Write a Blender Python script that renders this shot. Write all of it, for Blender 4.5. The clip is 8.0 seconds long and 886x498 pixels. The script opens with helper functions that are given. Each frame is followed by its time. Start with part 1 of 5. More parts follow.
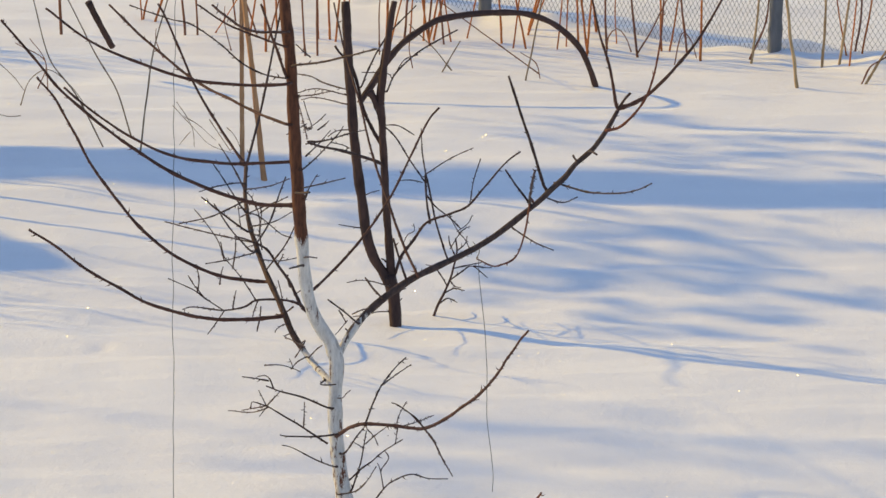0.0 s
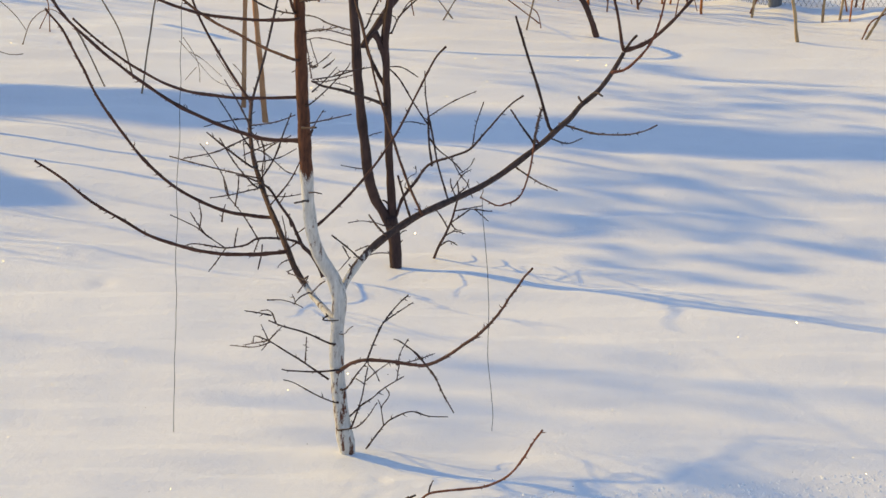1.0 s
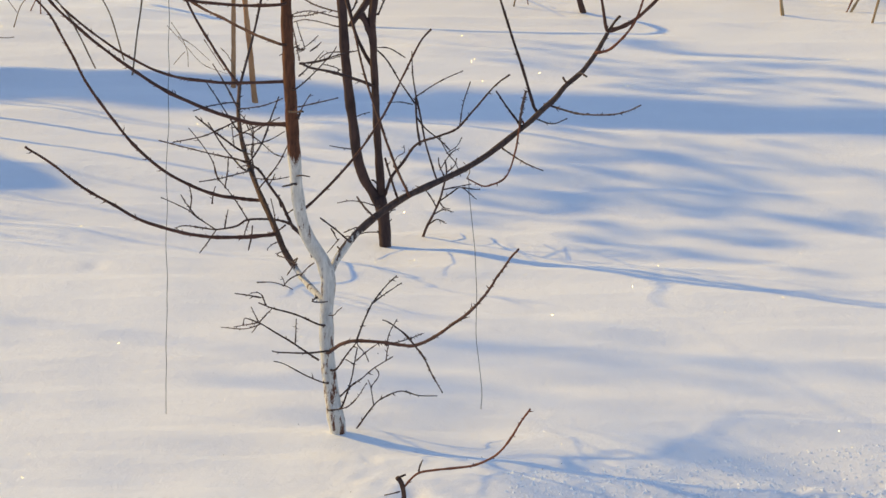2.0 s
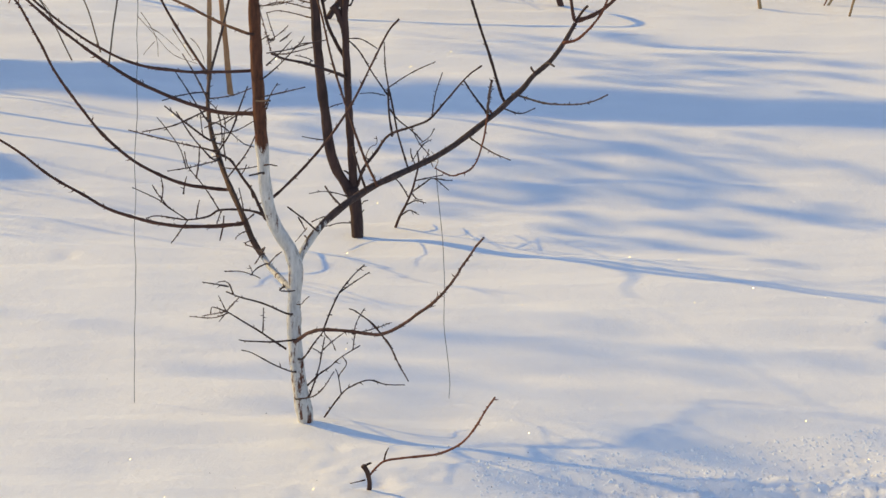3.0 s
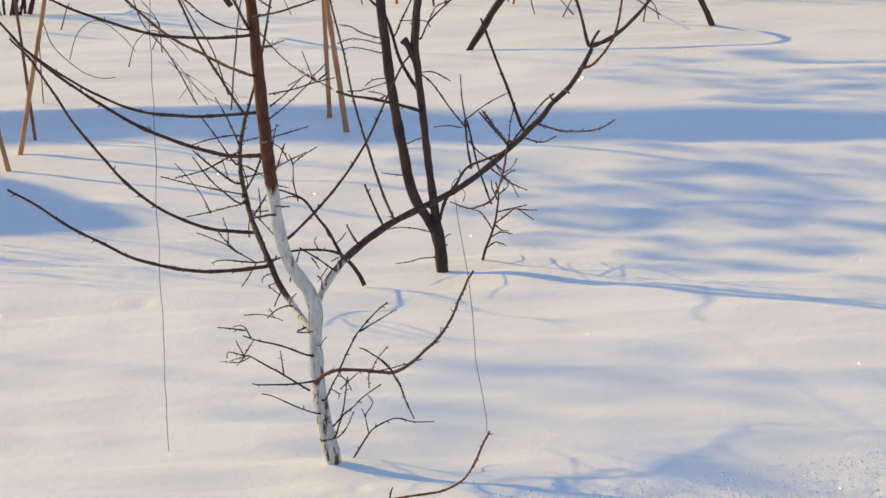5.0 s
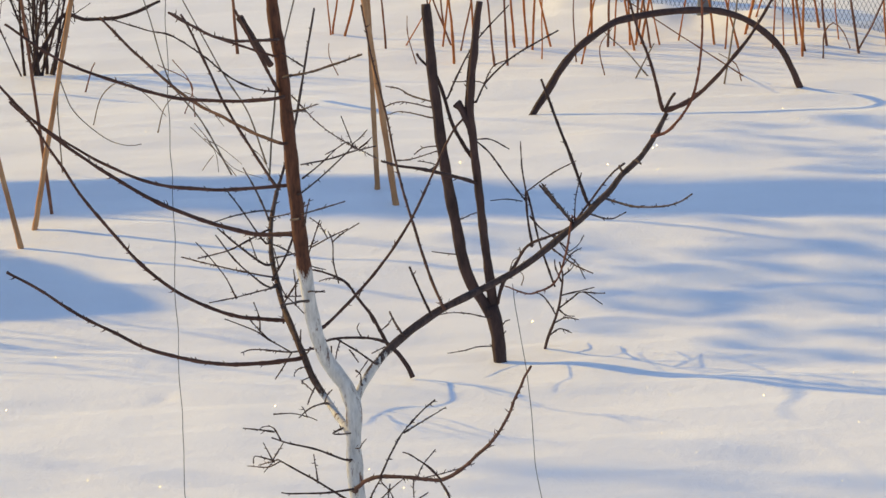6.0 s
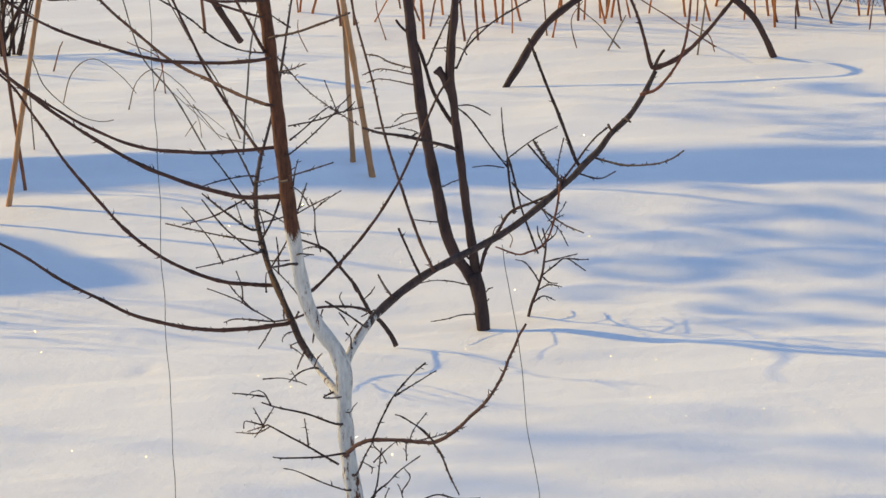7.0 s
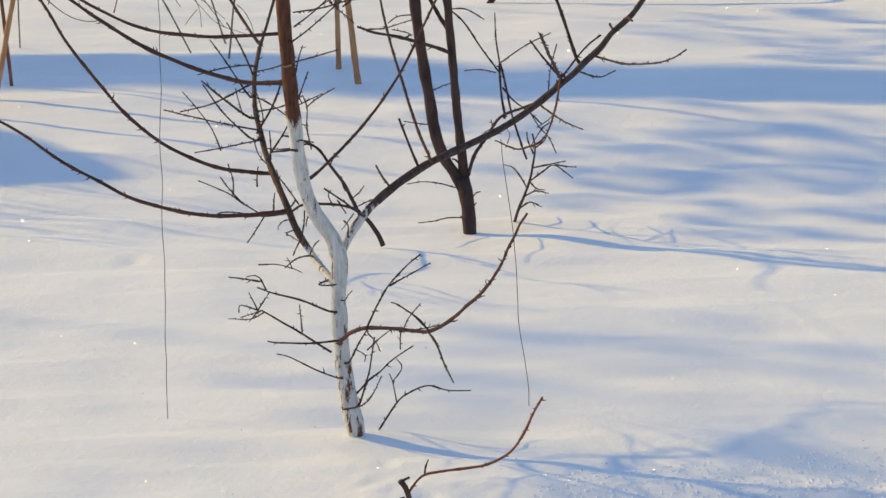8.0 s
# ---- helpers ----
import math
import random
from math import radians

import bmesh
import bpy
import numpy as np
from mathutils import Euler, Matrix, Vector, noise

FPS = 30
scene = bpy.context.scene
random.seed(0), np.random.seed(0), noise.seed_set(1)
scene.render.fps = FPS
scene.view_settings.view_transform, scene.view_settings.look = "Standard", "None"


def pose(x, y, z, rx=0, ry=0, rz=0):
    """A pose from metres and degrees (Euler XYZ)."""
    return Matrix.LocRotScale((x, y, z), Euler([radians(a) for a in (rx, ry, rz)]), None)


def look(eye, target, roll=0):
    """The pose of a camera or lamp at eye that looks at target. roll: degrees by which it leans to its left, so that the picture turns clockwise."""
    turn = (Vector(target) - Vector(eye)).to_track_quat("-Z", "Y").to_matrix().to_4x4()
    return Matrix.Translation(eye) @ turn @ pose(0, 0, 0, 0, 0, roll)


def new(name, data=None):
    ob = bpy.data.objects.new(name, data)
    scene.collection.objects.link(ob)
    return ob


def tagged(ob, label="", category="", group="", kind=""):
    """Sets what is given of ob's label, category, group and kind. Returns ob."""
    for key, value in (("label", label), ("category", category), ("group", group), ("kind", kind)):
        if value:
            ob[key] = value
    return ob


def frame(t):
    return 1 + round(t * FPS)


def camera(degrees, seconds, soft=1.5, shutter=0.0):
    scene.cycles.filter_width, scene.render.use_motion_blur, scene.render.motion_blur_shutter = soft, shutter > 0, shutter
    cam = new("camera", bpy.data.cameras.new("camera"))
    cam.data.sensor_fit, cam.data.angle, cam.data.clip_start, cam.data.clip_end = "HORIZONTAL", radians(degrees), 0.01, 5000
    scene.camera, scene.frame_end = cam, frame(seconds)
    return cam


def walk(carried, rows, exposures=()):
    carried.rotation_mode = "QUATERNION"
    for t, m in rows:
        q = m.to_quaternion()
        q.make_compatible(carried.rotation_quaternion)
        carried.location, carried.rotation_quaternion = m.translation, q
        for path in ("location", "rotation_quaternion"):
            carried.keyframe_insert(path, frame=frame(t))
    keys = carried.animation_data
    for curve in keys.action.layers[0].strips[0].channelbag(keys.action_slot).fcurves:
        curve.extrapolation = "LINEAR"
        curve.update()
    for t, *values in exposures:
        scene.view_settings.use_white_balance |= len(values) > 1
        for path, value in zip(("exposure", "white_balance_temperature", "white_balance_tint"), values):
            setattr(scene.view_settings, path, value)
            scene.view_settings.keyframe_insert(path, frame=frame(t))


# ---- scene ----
cam = camera(7, 8.0, soft=1.5)
walk(cam, [
    (0, pose(-0.039, -26.650, 6.426, 78.483, -0.946, -0.598)),
    (0.5, pose(-0.164, -26.535, 6.277, 78.385, -1.888, -0.554)),
    (1, pose(-0.142, -26.737, 6.279, 78.326, -1.999, -0.577)),
    (1.5, pose(-0.081, -26.875, 6.348, 78.163, -1.814, -0.602)),
    (1.7, pose(-0.099, -26.977, 6.442, 78.020, -1.386, -0.726)),
    (2.8, pose(0.001, -27.010, 6.345, 77.976, -1.359, -0.650)),
    (3, pose(0.083, -27.056, 6.382, 78.026, -1.392, -0.579)),
    (3.5, pose(0.389, -27.164, 6.497, 78.014, -0.876, -0.307)),
    (4, pose(1.470, -27.351, 6.530, 78.012, 1.853, 1.065)),
    (4.5, pose(2.559, -28.033, 6.617, 78.304, 1.939, 3.653)),
    (5, pose(2.537, -26.710, 6.372, 78.197, 2.243, 4.030)),
    (5.2, pose(2.303, -24.884, 6.028, 78.320, 1.821, 4.443)),
    (6.3, pose(2.393, -23.518, 5.780, 78.752, 2.539, 4.560)),
    (6.5, pose(2.310, -23.458, 5.734, 78.757, 2.608, 4.333)),
    (7, pose(2.137, -23.429, 5.589, 78.839, 2.872, 3.936)),
    (7.5, pose(1.944, -23.708, 5.475, 78.981, 1.657, 3.830)),
    (8, pose(1.849, -23.607, 5.309, 78.719, 0.903, 3.606)),
], exposures=[(0, 0.38, 8750, 17), (5, 0.38, 8750, 17), (6.5, 0.43, 8650, 17), (8, 0.37, 8450, 14.5)])

# ---- light: low winter sun, clear blue sky ----
SUN_FROM = Vector((-0.807, 0.374, 0.457))
world = bpy.data.worlds.new("winter_sky")
scene.world = world
world.use_nodes = True
wt = world.node_tree
sky = wt.nodes.new("ShaderNodeTexSky")
sky.sky_type, sky.sun_disc = "NISHITA", False
sky.sun_elevation, sky.sun_rotation = radians(27.2), radians(-65.1)
sky.altitude, sky.air_density, sky.dust_density, sky.ozone_density = 200, 1.0, 0.2, 6.0
wt.nodes["Background"].inputs["Strength"].default_value = 0.18
wt.links.new(sky.outputs[0], wt.nodes["Background"].inputs[0])
sun = new("sun", bpy.data.lights.new("sun", "SUN"))
sun.data.energy, sun.data.angle, sun.data.color = 2.62, radians(1.2), (0.985, 0.782, 0.23)
sun.matrix_world = look(SUN_FROM * 10, (0, 0, 0))


# ---- materials ----
def nodes_of(name, rough, spec=0.3):
    m = bpy.data.materials.new(name)
    m.use_nodes = True
    t = m.node_tree
    b = t.nodes["Principled BSDF"]
    b.inputs["Roughness"].default_value = rough
    b.inputs["Specular IOR Level"].default_value = spec
    return m, t, b


def noise_node(t, scale, detail=4.0, rough=0.6, stretch=(1, 1, 1)):
    co = t.nodes.new("ShaderNodeTexCoord")
    mp = t.nodes.new("ShaderNodeMapping")
    mp.inputs["Scale"].default_value = stretch
    n = t.nodes.new("ShaderNodeTexNoise")
    n.inputs["Scale"].default_value, n.inputs["Detail"].default_value, n.inputs["Roughness"].default_value = scale, detail, rough
    t.links.new(co.outputs["Object"], mp.inputs["Vector"])
    t.links.new(mp.outputs[0], n.inputs["Vector"])
    return n


def ramp_node(t, source, stops):
    r = t.nodes.new("ShaderNodeValToRGB")
    e = r.color_ramp.elements
    while len(e) < len(stops):
        e.new(0.5)
    for k, (p, c) in enumerate(stops):
        e[k].position, e[k].color = p, (*c, 1) if len(c) == 3 else c
    t.links.new(source, r.inputs["Fac"])
    return r


def bump_node(t, b, height, strength, distance, normal=None):
    n = t.nodes.new("ShaderNodeBump")
    n.inputs["Strength"].default_value, n.inputs["Distance"].default_value = strength, distance
    t.links.new(height, n.inputs["Height"])
    if normal:
        t.links.new(normal, n.inputs["Normal"])
    t.links.new(n.outputs[0], b.inputs["Normal"])
    return n.outputs[0]


def wood(name, dark, light, scale=60, rough=0.75, stretch=(1, 1, 0.25), bump=0.6):
    m, t, b = nodes_of(name, rough)
    fine, broad = noise_node(t, scale, 6, 0.7, stretch), noise_node(t, scale * 0.12, 3)
    mix = t.nodes.new("ShaderNodeMath")
    mix.operation = "ADD"
    half = t.nodes.new("ShaderNodeMath")
    half.operation, half.inputs[1].default_value = "MULTIPLY", 0.5
    t.links.new(fine.outputs["Fac"], mix.inputs[0])
    t.links.new(broad.outputs["Fac"], mix.inputs[1])
    t.links.new(mix.outputs[0], half.inputs[0])
    r = ramp_node(t, half.outputs[0], [(0.36, dark), (0.64, light)])
    t.links.new(r.outputs[0], b.inputs["Base Color"])
    bump_node(t, b, fine.outputs["Fac"], bump, 0.004)
    return m


def limewash(name, level, spread, dark, light):
    """Bark that is limewashed up to a height over the tree's foot, flaking off in patches."""
    m, t, b = nodes_of(name, 0.8)
    fine, broad = noise_node(t, 70, 6, 0.7, (1, 1, 0.22)), noise_node(t, 30, 5, 0.75, (1, 1, 0.28))
    bark_col = ramp_node(t, fine.outputs["Fac"], [(0.35, dark), (0.68, light)])
    paint = ramp_node(t, fine.outputs["Fac"], [(0.30, (0.34, 0.32, 0.30)), (0.42, (0.50, 0.475, 0.45)), (0.64, (0.64, 0.615, 0.585))])
    co = t.nodes.new("ShaderNodeTexCoord")
    sep = t.nodes.new("ShaderNodeSeparateXYZ")
    t.links.new(co.outputs["Object"], sep.inputs[0])
    edge = t.nodes.new("ShaderNodeMapRange")
    edge.inputs["From Min"].default_value, edge.inputs["From Max"].default_value = level - spread, level + spread
    edge.inputs["To Min"].default_value, edge.inputs["To Max"].default_value = -0.02, 0.6
    t.links.new(sep.outputs["Z"], edge.inputs["Value"])
    add = t.nodes.new("ShaderNodeMath")
    add.operation = "ADD"
    t.links.new(edge.outputs[0], add.inputs[0])
    t.links.new(broad.outputs["Fac"], add.inputs[1])
    worn = t.nodes.new("ShaderNodeMapRange")
    worn.inputs["From Min"].default_value, worn.inputs["From Max"].default_value = 0.62, 0.38
    worn.inputs["To Min"].default_value, worn.inputs["To Max"].default_value = 0.0, 0.075
    t.links.new(sep.outputs["Z"], worn.inputs["Value"])
    flake = t.nodes.new("ShaderNodeMath")
    flake.operation = "ADD"
    t.links.new(add.outputs[0], flake.inputs[0])
    t.links.new(worn.outputs[0], flake.inputs[1])
    gone = ramp_node(t, flake.outputs[0], [(0.56, (0, 0, 0)), (0.63, (1, 1, 1))])
    mix = t.nodes.new("ShaderNodeMix")
    mix.data_type = "RGBA"
    t.links.new(gone.outputs[0], mix.inputs["Factor"])
    t.links.new(paint.outputs[0], mix.inputs["A"])
    t.links.new(bark_col.outputs[0], mix.inputs["B"])
    t.links.new(mix.outputs["Result"], b.inputs["Base Color"])
    bump_node(t, b, fine.outputs["Fac"], 0.7, 0.004)
    return m


def make_snow():
    m, t, b = nodes_of("snow", 0.55, 0.35)
    broad, grain, crust = noise_node(t, 1.3, 3), noise_node(t, 900, 2, 0.8), noise_node(t, 28, 5, 0.6, (0.7, 0.5, 1))
    col = ramp_node(t, broad.outputs["Fac"], [(0.3, (0.86, 0.86, 0.86)), (0.7, (0.91, 0.91, 0.90))])
    t.links.new(col.outputs[0], b.inputs["Base Color"])
    first = bump_node(t, b, crust.outputs["Fac"], 0.45, 0.009)
    clods = noise_node(t, 75, 4, 0.65, (0.8, 0.5, 1))
    first = bump_node(t, b, clods.outputs["Fac"], 0.35, 0.004, first)
    ripple = noise_node(t, 10, 3, 0.5, (0.12, 0.48, 0.4))
    second = bump_node(t, b, ripple.outputs["Fac"], 0.6, 0.026, first)
    bump_node(t, b, grain.outputs["Fac"], 0.25, 0.0015, second)
    return m


SNOW = make_snow()
LIME_TRUNK = limewash("limewashed_trunk", 1.14, 0.05, (0.06, 0.021, 0.012), (0.165, 0.058, 0.030))
LIME_RIGHT = limewash("limewashed_limb", 0.84, 0.15, (0.035, 0.023, 0.022), (0.10, 0.062, 0.055))
LIME_LEFT = limewash("limewashed_low_limb", 0.63, 0.05, (0.05, 0.026, 0.018), (0.14, 0.075, 0.05))
BARK = wood("brown_bark", (0.038, 0.016, 0.013), (0.12, 0.052, 0.037))
TWIG = wood("twig_bark", (0.024, 0.013, 0.012), (0.072, 0.037, 0.030), 120)
RED_TWIG = wood("red_twig_bark", (0.09, 0.028, 0.018), (0.25, 0.085, 0.05), 120)
TAN_TWIG = wood("tan_twig_bark", (0.042, 0.02, 0.017), (0.135, 0.056, 0.043), 90)
DARK_BARK = wood("dark_bark", (0.024, 0.012, 0.012), (0.085, 0.043, 0.036), 50)
STAKE_WOOD = wood("stake_wood", (0.30, 0.125, 0.055), (0.56, 0.29, 0.145), 50, 0.8, (1, 1, 0.12))
CANE_ORANGE = wood("orange_cane", (0.30, 0.075, 0.020), (0.58, 0.19, 0.055), 60)
CANE_BROWN = wood("brown_cane", (0.12, 0.045, 0.026), (0.30, 0.12, 0.065), 60)
CANE_TAN = wood("tan_cane", (0.28, 0.17, 0.085), (0.50, 0.34, 0.19), 60)
DRY_GRASS = wood("dry_stalk", (0.13, 0.09, 0.06), (0.30, 0.22, 0.15), 60)
POST_GREY = wood("post_paint", (0.085, 0.095, 0.11), (0.17, 0.18, 0.20), 25, 0.6)
WIRE_GREY = wood("galvanised_wire", (0.10, 0.105, 0.12), (0.19, 0.19, 0.21), 40, 0.5)
LINE = wood("thin_line", (0.07, 0.065, 0.062), (0.18, 0.165, 0.155), 80)
NEEDLES = wood("dark_needles_and_twigs", (0.03, 0.04, 0.025), (0.07, 0.08, 0.05), 20)


# ---- building helpers ----
def finish(name, verts, faces, material, parent=None, smooth=True):
    """One mesh object; its vertices are given in the world and kept relative to its parent's foot."""
    foot = parent.location if parent else Vector((0, 0, 0))
    m = bpy.data.meshes.new(name)
    m.from_pydata([tuple(Vector(v) - foot) for v in verts], [], faces)
    m.materials.append(material)
    if smooth:
        m.polygons.foreach_set("use_smooth", [True] * len(m.polygons))
    m.update()
    ob = new(name, m)
    ob.parent = parent
    return ob


def smooth_path(points, step):
    """A Catmull-Rom path through the points, cut at about even steps."""
    p = [Vector(q) for q in points]
    p = [p[0] * 2 - p[1], *p, p[-1] * 2 - p[-2]]
    out = []
    for a, b, c, d in zip(p, p[1:], p[2:], p[3:]):
        n = max(1, round((c - b).length / step))
        for k in range(n):
            u = k / n
            out.append(0.5 * (2 * b + (c - a) * u + (2 * a - 5 * b + 4 * c - d) * u * u + (3 * b - a - 3 * c + d) * u ** 3))
    return [*out, p[-2]]


def tube(points, r0, r1, step=0.02, sides=7, wobble=0.25, buds=0.0, rng=random, flare=0.0):
    """Vertices and faces of a tapering, slightly crooked branch with swollen buds."""
    path = smooth_path(points, step)
    n = len(path)
    verts, faces = [], []
    side = Vector((1, 0, 0))
    seed = rng.random() * 100
    for k, c in enumerate(path):
        way = (path[min(k + 1, n - 1)] - path[max(k - 1, 0)]).normalized()
        side = (side - way * side.dot(way))
        side = side.normalized() if side.length > 1e-4 else way.orthogonal().normalized()
        up = way.cross(side)
        u = k / max(1, n - 1)
        r = r0 + (r1 - r0) * u + flare * r0 * math.exp(-u * 14)
        r *= 1 + 0.18 * noise.noise((seed, k * step * 14, 0))
        if buds and rng.random() < buds:
            r *= 1.4 if r0 < 0.004 else 1.18
        if k in (0, n - 1):
            off = Vector((0, 0, 0))
        else:
            off = Vector((noise.noise((seed, k * step * 9, 1)), noise.noise((seed, k * step * 9, 2)), noise.noise((seed, k * step * 9, 3)))) * wobble * r0
        for j in range(sides):
            a = 2 * math.pi * j / sides
            q = r * (1 + 0.12 * noise.noise((seed + j * 3.1, k * step * 20, 5)))
            d = side * math.cos(a) * q + up * math.sin(a) * q
            verts.append(c + off + d)
    for k in range(n - 1):
        for j in range(sides):
            a, b = k * sides + j, k * sides + (j + 1) % sides
            faces.append((a, b, b + sides, a + sides))
    faces.append(tuple(reversed(range(sides))))
    faces.append(tuple(range((n - 1) * sides, n * sides)))
    return verts, faces


def thing(name, foot, label, category, group=""):
    e = new(name)
    e.location = foot
    e.empty_display_size = 0.05
    return tagged(e, label, category, group)


# ---- snow ----
def step01(v):
    v = np.clip(v, 0, 1)
    return v * v * (3 - 2 * v)


def waves(x, y, scale, seed, stretch=1.0, octaves=3):
    out = np.zeros_like(x)
    rng = np.random.RandomState(seed)
    for o in range(octaves):
        for _ in range(5):
            a = rng.uniform(0, 2 * np.pi)
            k = 2 * np.pi / scale * 1.9 ** o * rng.uniform(0.7, 1.3)
            out += np.sin(k * (np.cos(a) * x / stretch + np.sin(a) * y) + rng.uniform(0, 6.3)) * 0.55 ** o * 0.3
    return out


PROFILE_Y = (-1500, -40, -12.53, -5.28, -2.55, -0.01, 1.22, 2.48, 3.44, 4.36, 5.18, 6.9, 9.1, 14.99, 40, 1500)
PROFILE_Z = (-0.3, -0.25, -0.12, -0.08, -0.075, -0.067, -0.013, 0.03, 0.024, 0.118, 0.191, 0.223, 0.178, 0.271, 0.321, 0.371)


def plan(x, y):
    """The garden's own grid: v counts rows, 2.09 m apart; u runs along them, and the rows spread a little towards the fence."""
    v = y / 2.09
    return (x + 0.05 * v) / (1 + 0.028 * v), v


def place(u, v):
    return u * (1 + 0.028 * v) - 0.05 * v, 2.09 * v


def snow_height(x, y):
    x, y = np.asarray(x, float), np.asarray(y, float)
    level = sum(np.interp(y + d, PROFILE_Y, PROFILE_Z) for d in (-0.42, -0.21, 0, 0.21, 0.42)) / 5
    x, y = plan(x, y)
    z = 0
    near = np.exp(-((x / 6) ** 2 + ((y - 2) / 6) ** 2))
    z = z + near * (0.009 * waves(x, y, 1.4, 3, 1.8) * step01((5.0 - y) / 0.8) + 0.0095 * waves(x, y, 0.26, 5, 6.0))
    z = z + 0.012 * np.exp(-((x + 0.01) ** 2 + (y + 0.02) ** 2) / 0.03)
    z = z - 0.05 * step01((x + 0.2) / 2.4) * step01((0.55 - y) / 0.8) * step01((y + 3) / 1.5) * np.exp(-((x - 1.2) / 2.5) ** 4)
    bank = np.exp(-((y - 4.80 + 0.38 * (x - 0.55) + 0.05 * np.sin(2.1 * x)) / 0.15) ** 2)
    z = z + bank * (0.045 + 0.035 * waves(x, y, 0.55, 8, 1.3)) * np.exp(-(x / 6) ** 4)
    dug = step01((-0.02 + 0.22 * (x - 1.7) - y) / 0.4) * step01((x - 0.65) / 0.25) * step01((y + 2) / 0.6) * np.exp(-((x - 1.8) / 1.6) ** 4)
    z = z + dug * (0.008 * waves(x, y, 0.16, 12) + 0.008 * waves(x, y, 0.06, 13) - 0.003)
    z = z + 0.008 * np.exp(-((x - 0.2) / 0.32) ** 2 - ((y + 0.4) / 0.22) ** 2) * waves(x, y, 0.2, 21)
    for hx, hy, rx, ry, deep in ((2.38, 0.86, 0.05, 0.045, 0.035), (2.45, 0.80, 0.06, 0.04, 0.03), (2.35, 0.68, 0.06, 0.04, 0.022), (2.44, 0.64, 0.04, 0.03, 0.018), (-0.94, 1.25, 0.045, 0.02, 0.012), (-1.05, 1.49, 0.03, 0.02, 0.006),
                                 (0.10, -0.16, 0.03, 0.03, 0.01), (0.26, -0.38, 0.05, 0.04, 0.02)):
        z = z - deep * np.exp(-((x - hx) / rx) ** 2 - ((y - hy) / ry) ** 2)
    return level + 1.1 * z


def spread(lo, hi, step, growth, reach):
    mid = list(np.arange(lo, hi + step / 2, step))
    s, a, b = step, [], []
    while mid[-1] + (b[-1] if b else 0) < reach:
        s *= growth
        b.append((b[-1] if b else 0) + s)
    return np.array([lo - v for v in reversed(b)] + mid + [mid[-1] + v for v in b])


gx, gy = spread(-3.1, 3.7, 0.019, 1.25, 1500), spread(-2.9, 10.9, 0.034, 1.25, 1500)
GX, GY = np.meshgrid(gx, gy)
GZ = snow_height(GX, GY)
nx, ny = len(gx), len(gy)
idx = np.arange(nx * ny).reshape(ny, nx)
quads = np.stack([idx[:-1, :-1], idx[:-1, 1:], idx[1:, 1:], idx[1:, :-1]], -1).reshape(-1, 4)
gm = bpy.data.meshes.new("ground")
gm.from_pydata(np.stack([GX, GY, GZ], -1).reshape(-1, 3).tolist(), [], quads.tolist())
gm.polygons.foreach_set("use_smooth", [True] * len(gm.polygons))
gm.materials.append(SNOW)
tagged(new("ground", gm), "deep wind-smoothed snow with soft ripples and drifts", "snow", kind="structure")


def on_snow(x, y, deep=0.0):
    return Vector((x, y, float(snow_height(x, y)) - deep))


# ---- trees ----
LOOKS = {"trunk": LIME_TRUNK, "limb": LIME_RIGHT, "branch": BARK, "branch_red": RED_TWIG, "branch_tan": TAN_TWIG, "twig": TWIG, "twig_red": RED_TWIG, "spur": TWIG, "fibre": DRY_GRASS, "stem": DARK_BARK, "stub": DARK_BARK}
NAMES = {"branch_red": "branch", "branch_tan": "branch", "twig_red": "twig"}
grow_rng = random.Random(4)


spur_rng = random.Random(14)


def add_spurs(verts, faces, points, r0, r1):
    """Short pointed buds and fruit spurs standing off a branch."""
    path = smooth_path(points, 0.012)
    for k in range(2, len(path) - 1):
        if spur_rng.random() > 0.38:
            continue
        r = r0 + (r1 - r0) * k / len(path)
        way = (path[k] - path[k - 1]).normalized()
        out = way.cross(Vector((spur_rng.gauss(0, 1), spur_rng.gauss(0, 1), spur_rng.gauss(0, 1)))).normalized()
        reach = r + spur_rng.uniform(0.003, 0.0085) + (0.012 * spur_rng.random() if spur_rng.random() < 0.2 else 0)
        side, n, w = way.cross(out), len(verts), min(r * 0.7, 0.0022)
        mid = path[k] + (out + way * 0.4) * reach * 0.6
        verts += [path[k] + way * w * 1.6, path[k] - way * w * 1.6 + side * w, path[k] - way * w * 1.6 - side * w,
                  mid + way * w, mid - way * w * 0.5 + side * w * 0.9, mid - way * w * 0.5 - side * w * 0.9, path[k] + (out + way * 0.7) * reach]
        faces += [(n, n + 1, n + 4, n + 3), (n + 1, n + 2, n + 5, n + 4), (n + 2, n, n + 3, n + 5), (n + 3, n + 4, n + 6), (n + 4, n + 5, n + 6), (n + 5, n + 3, n + 6)]


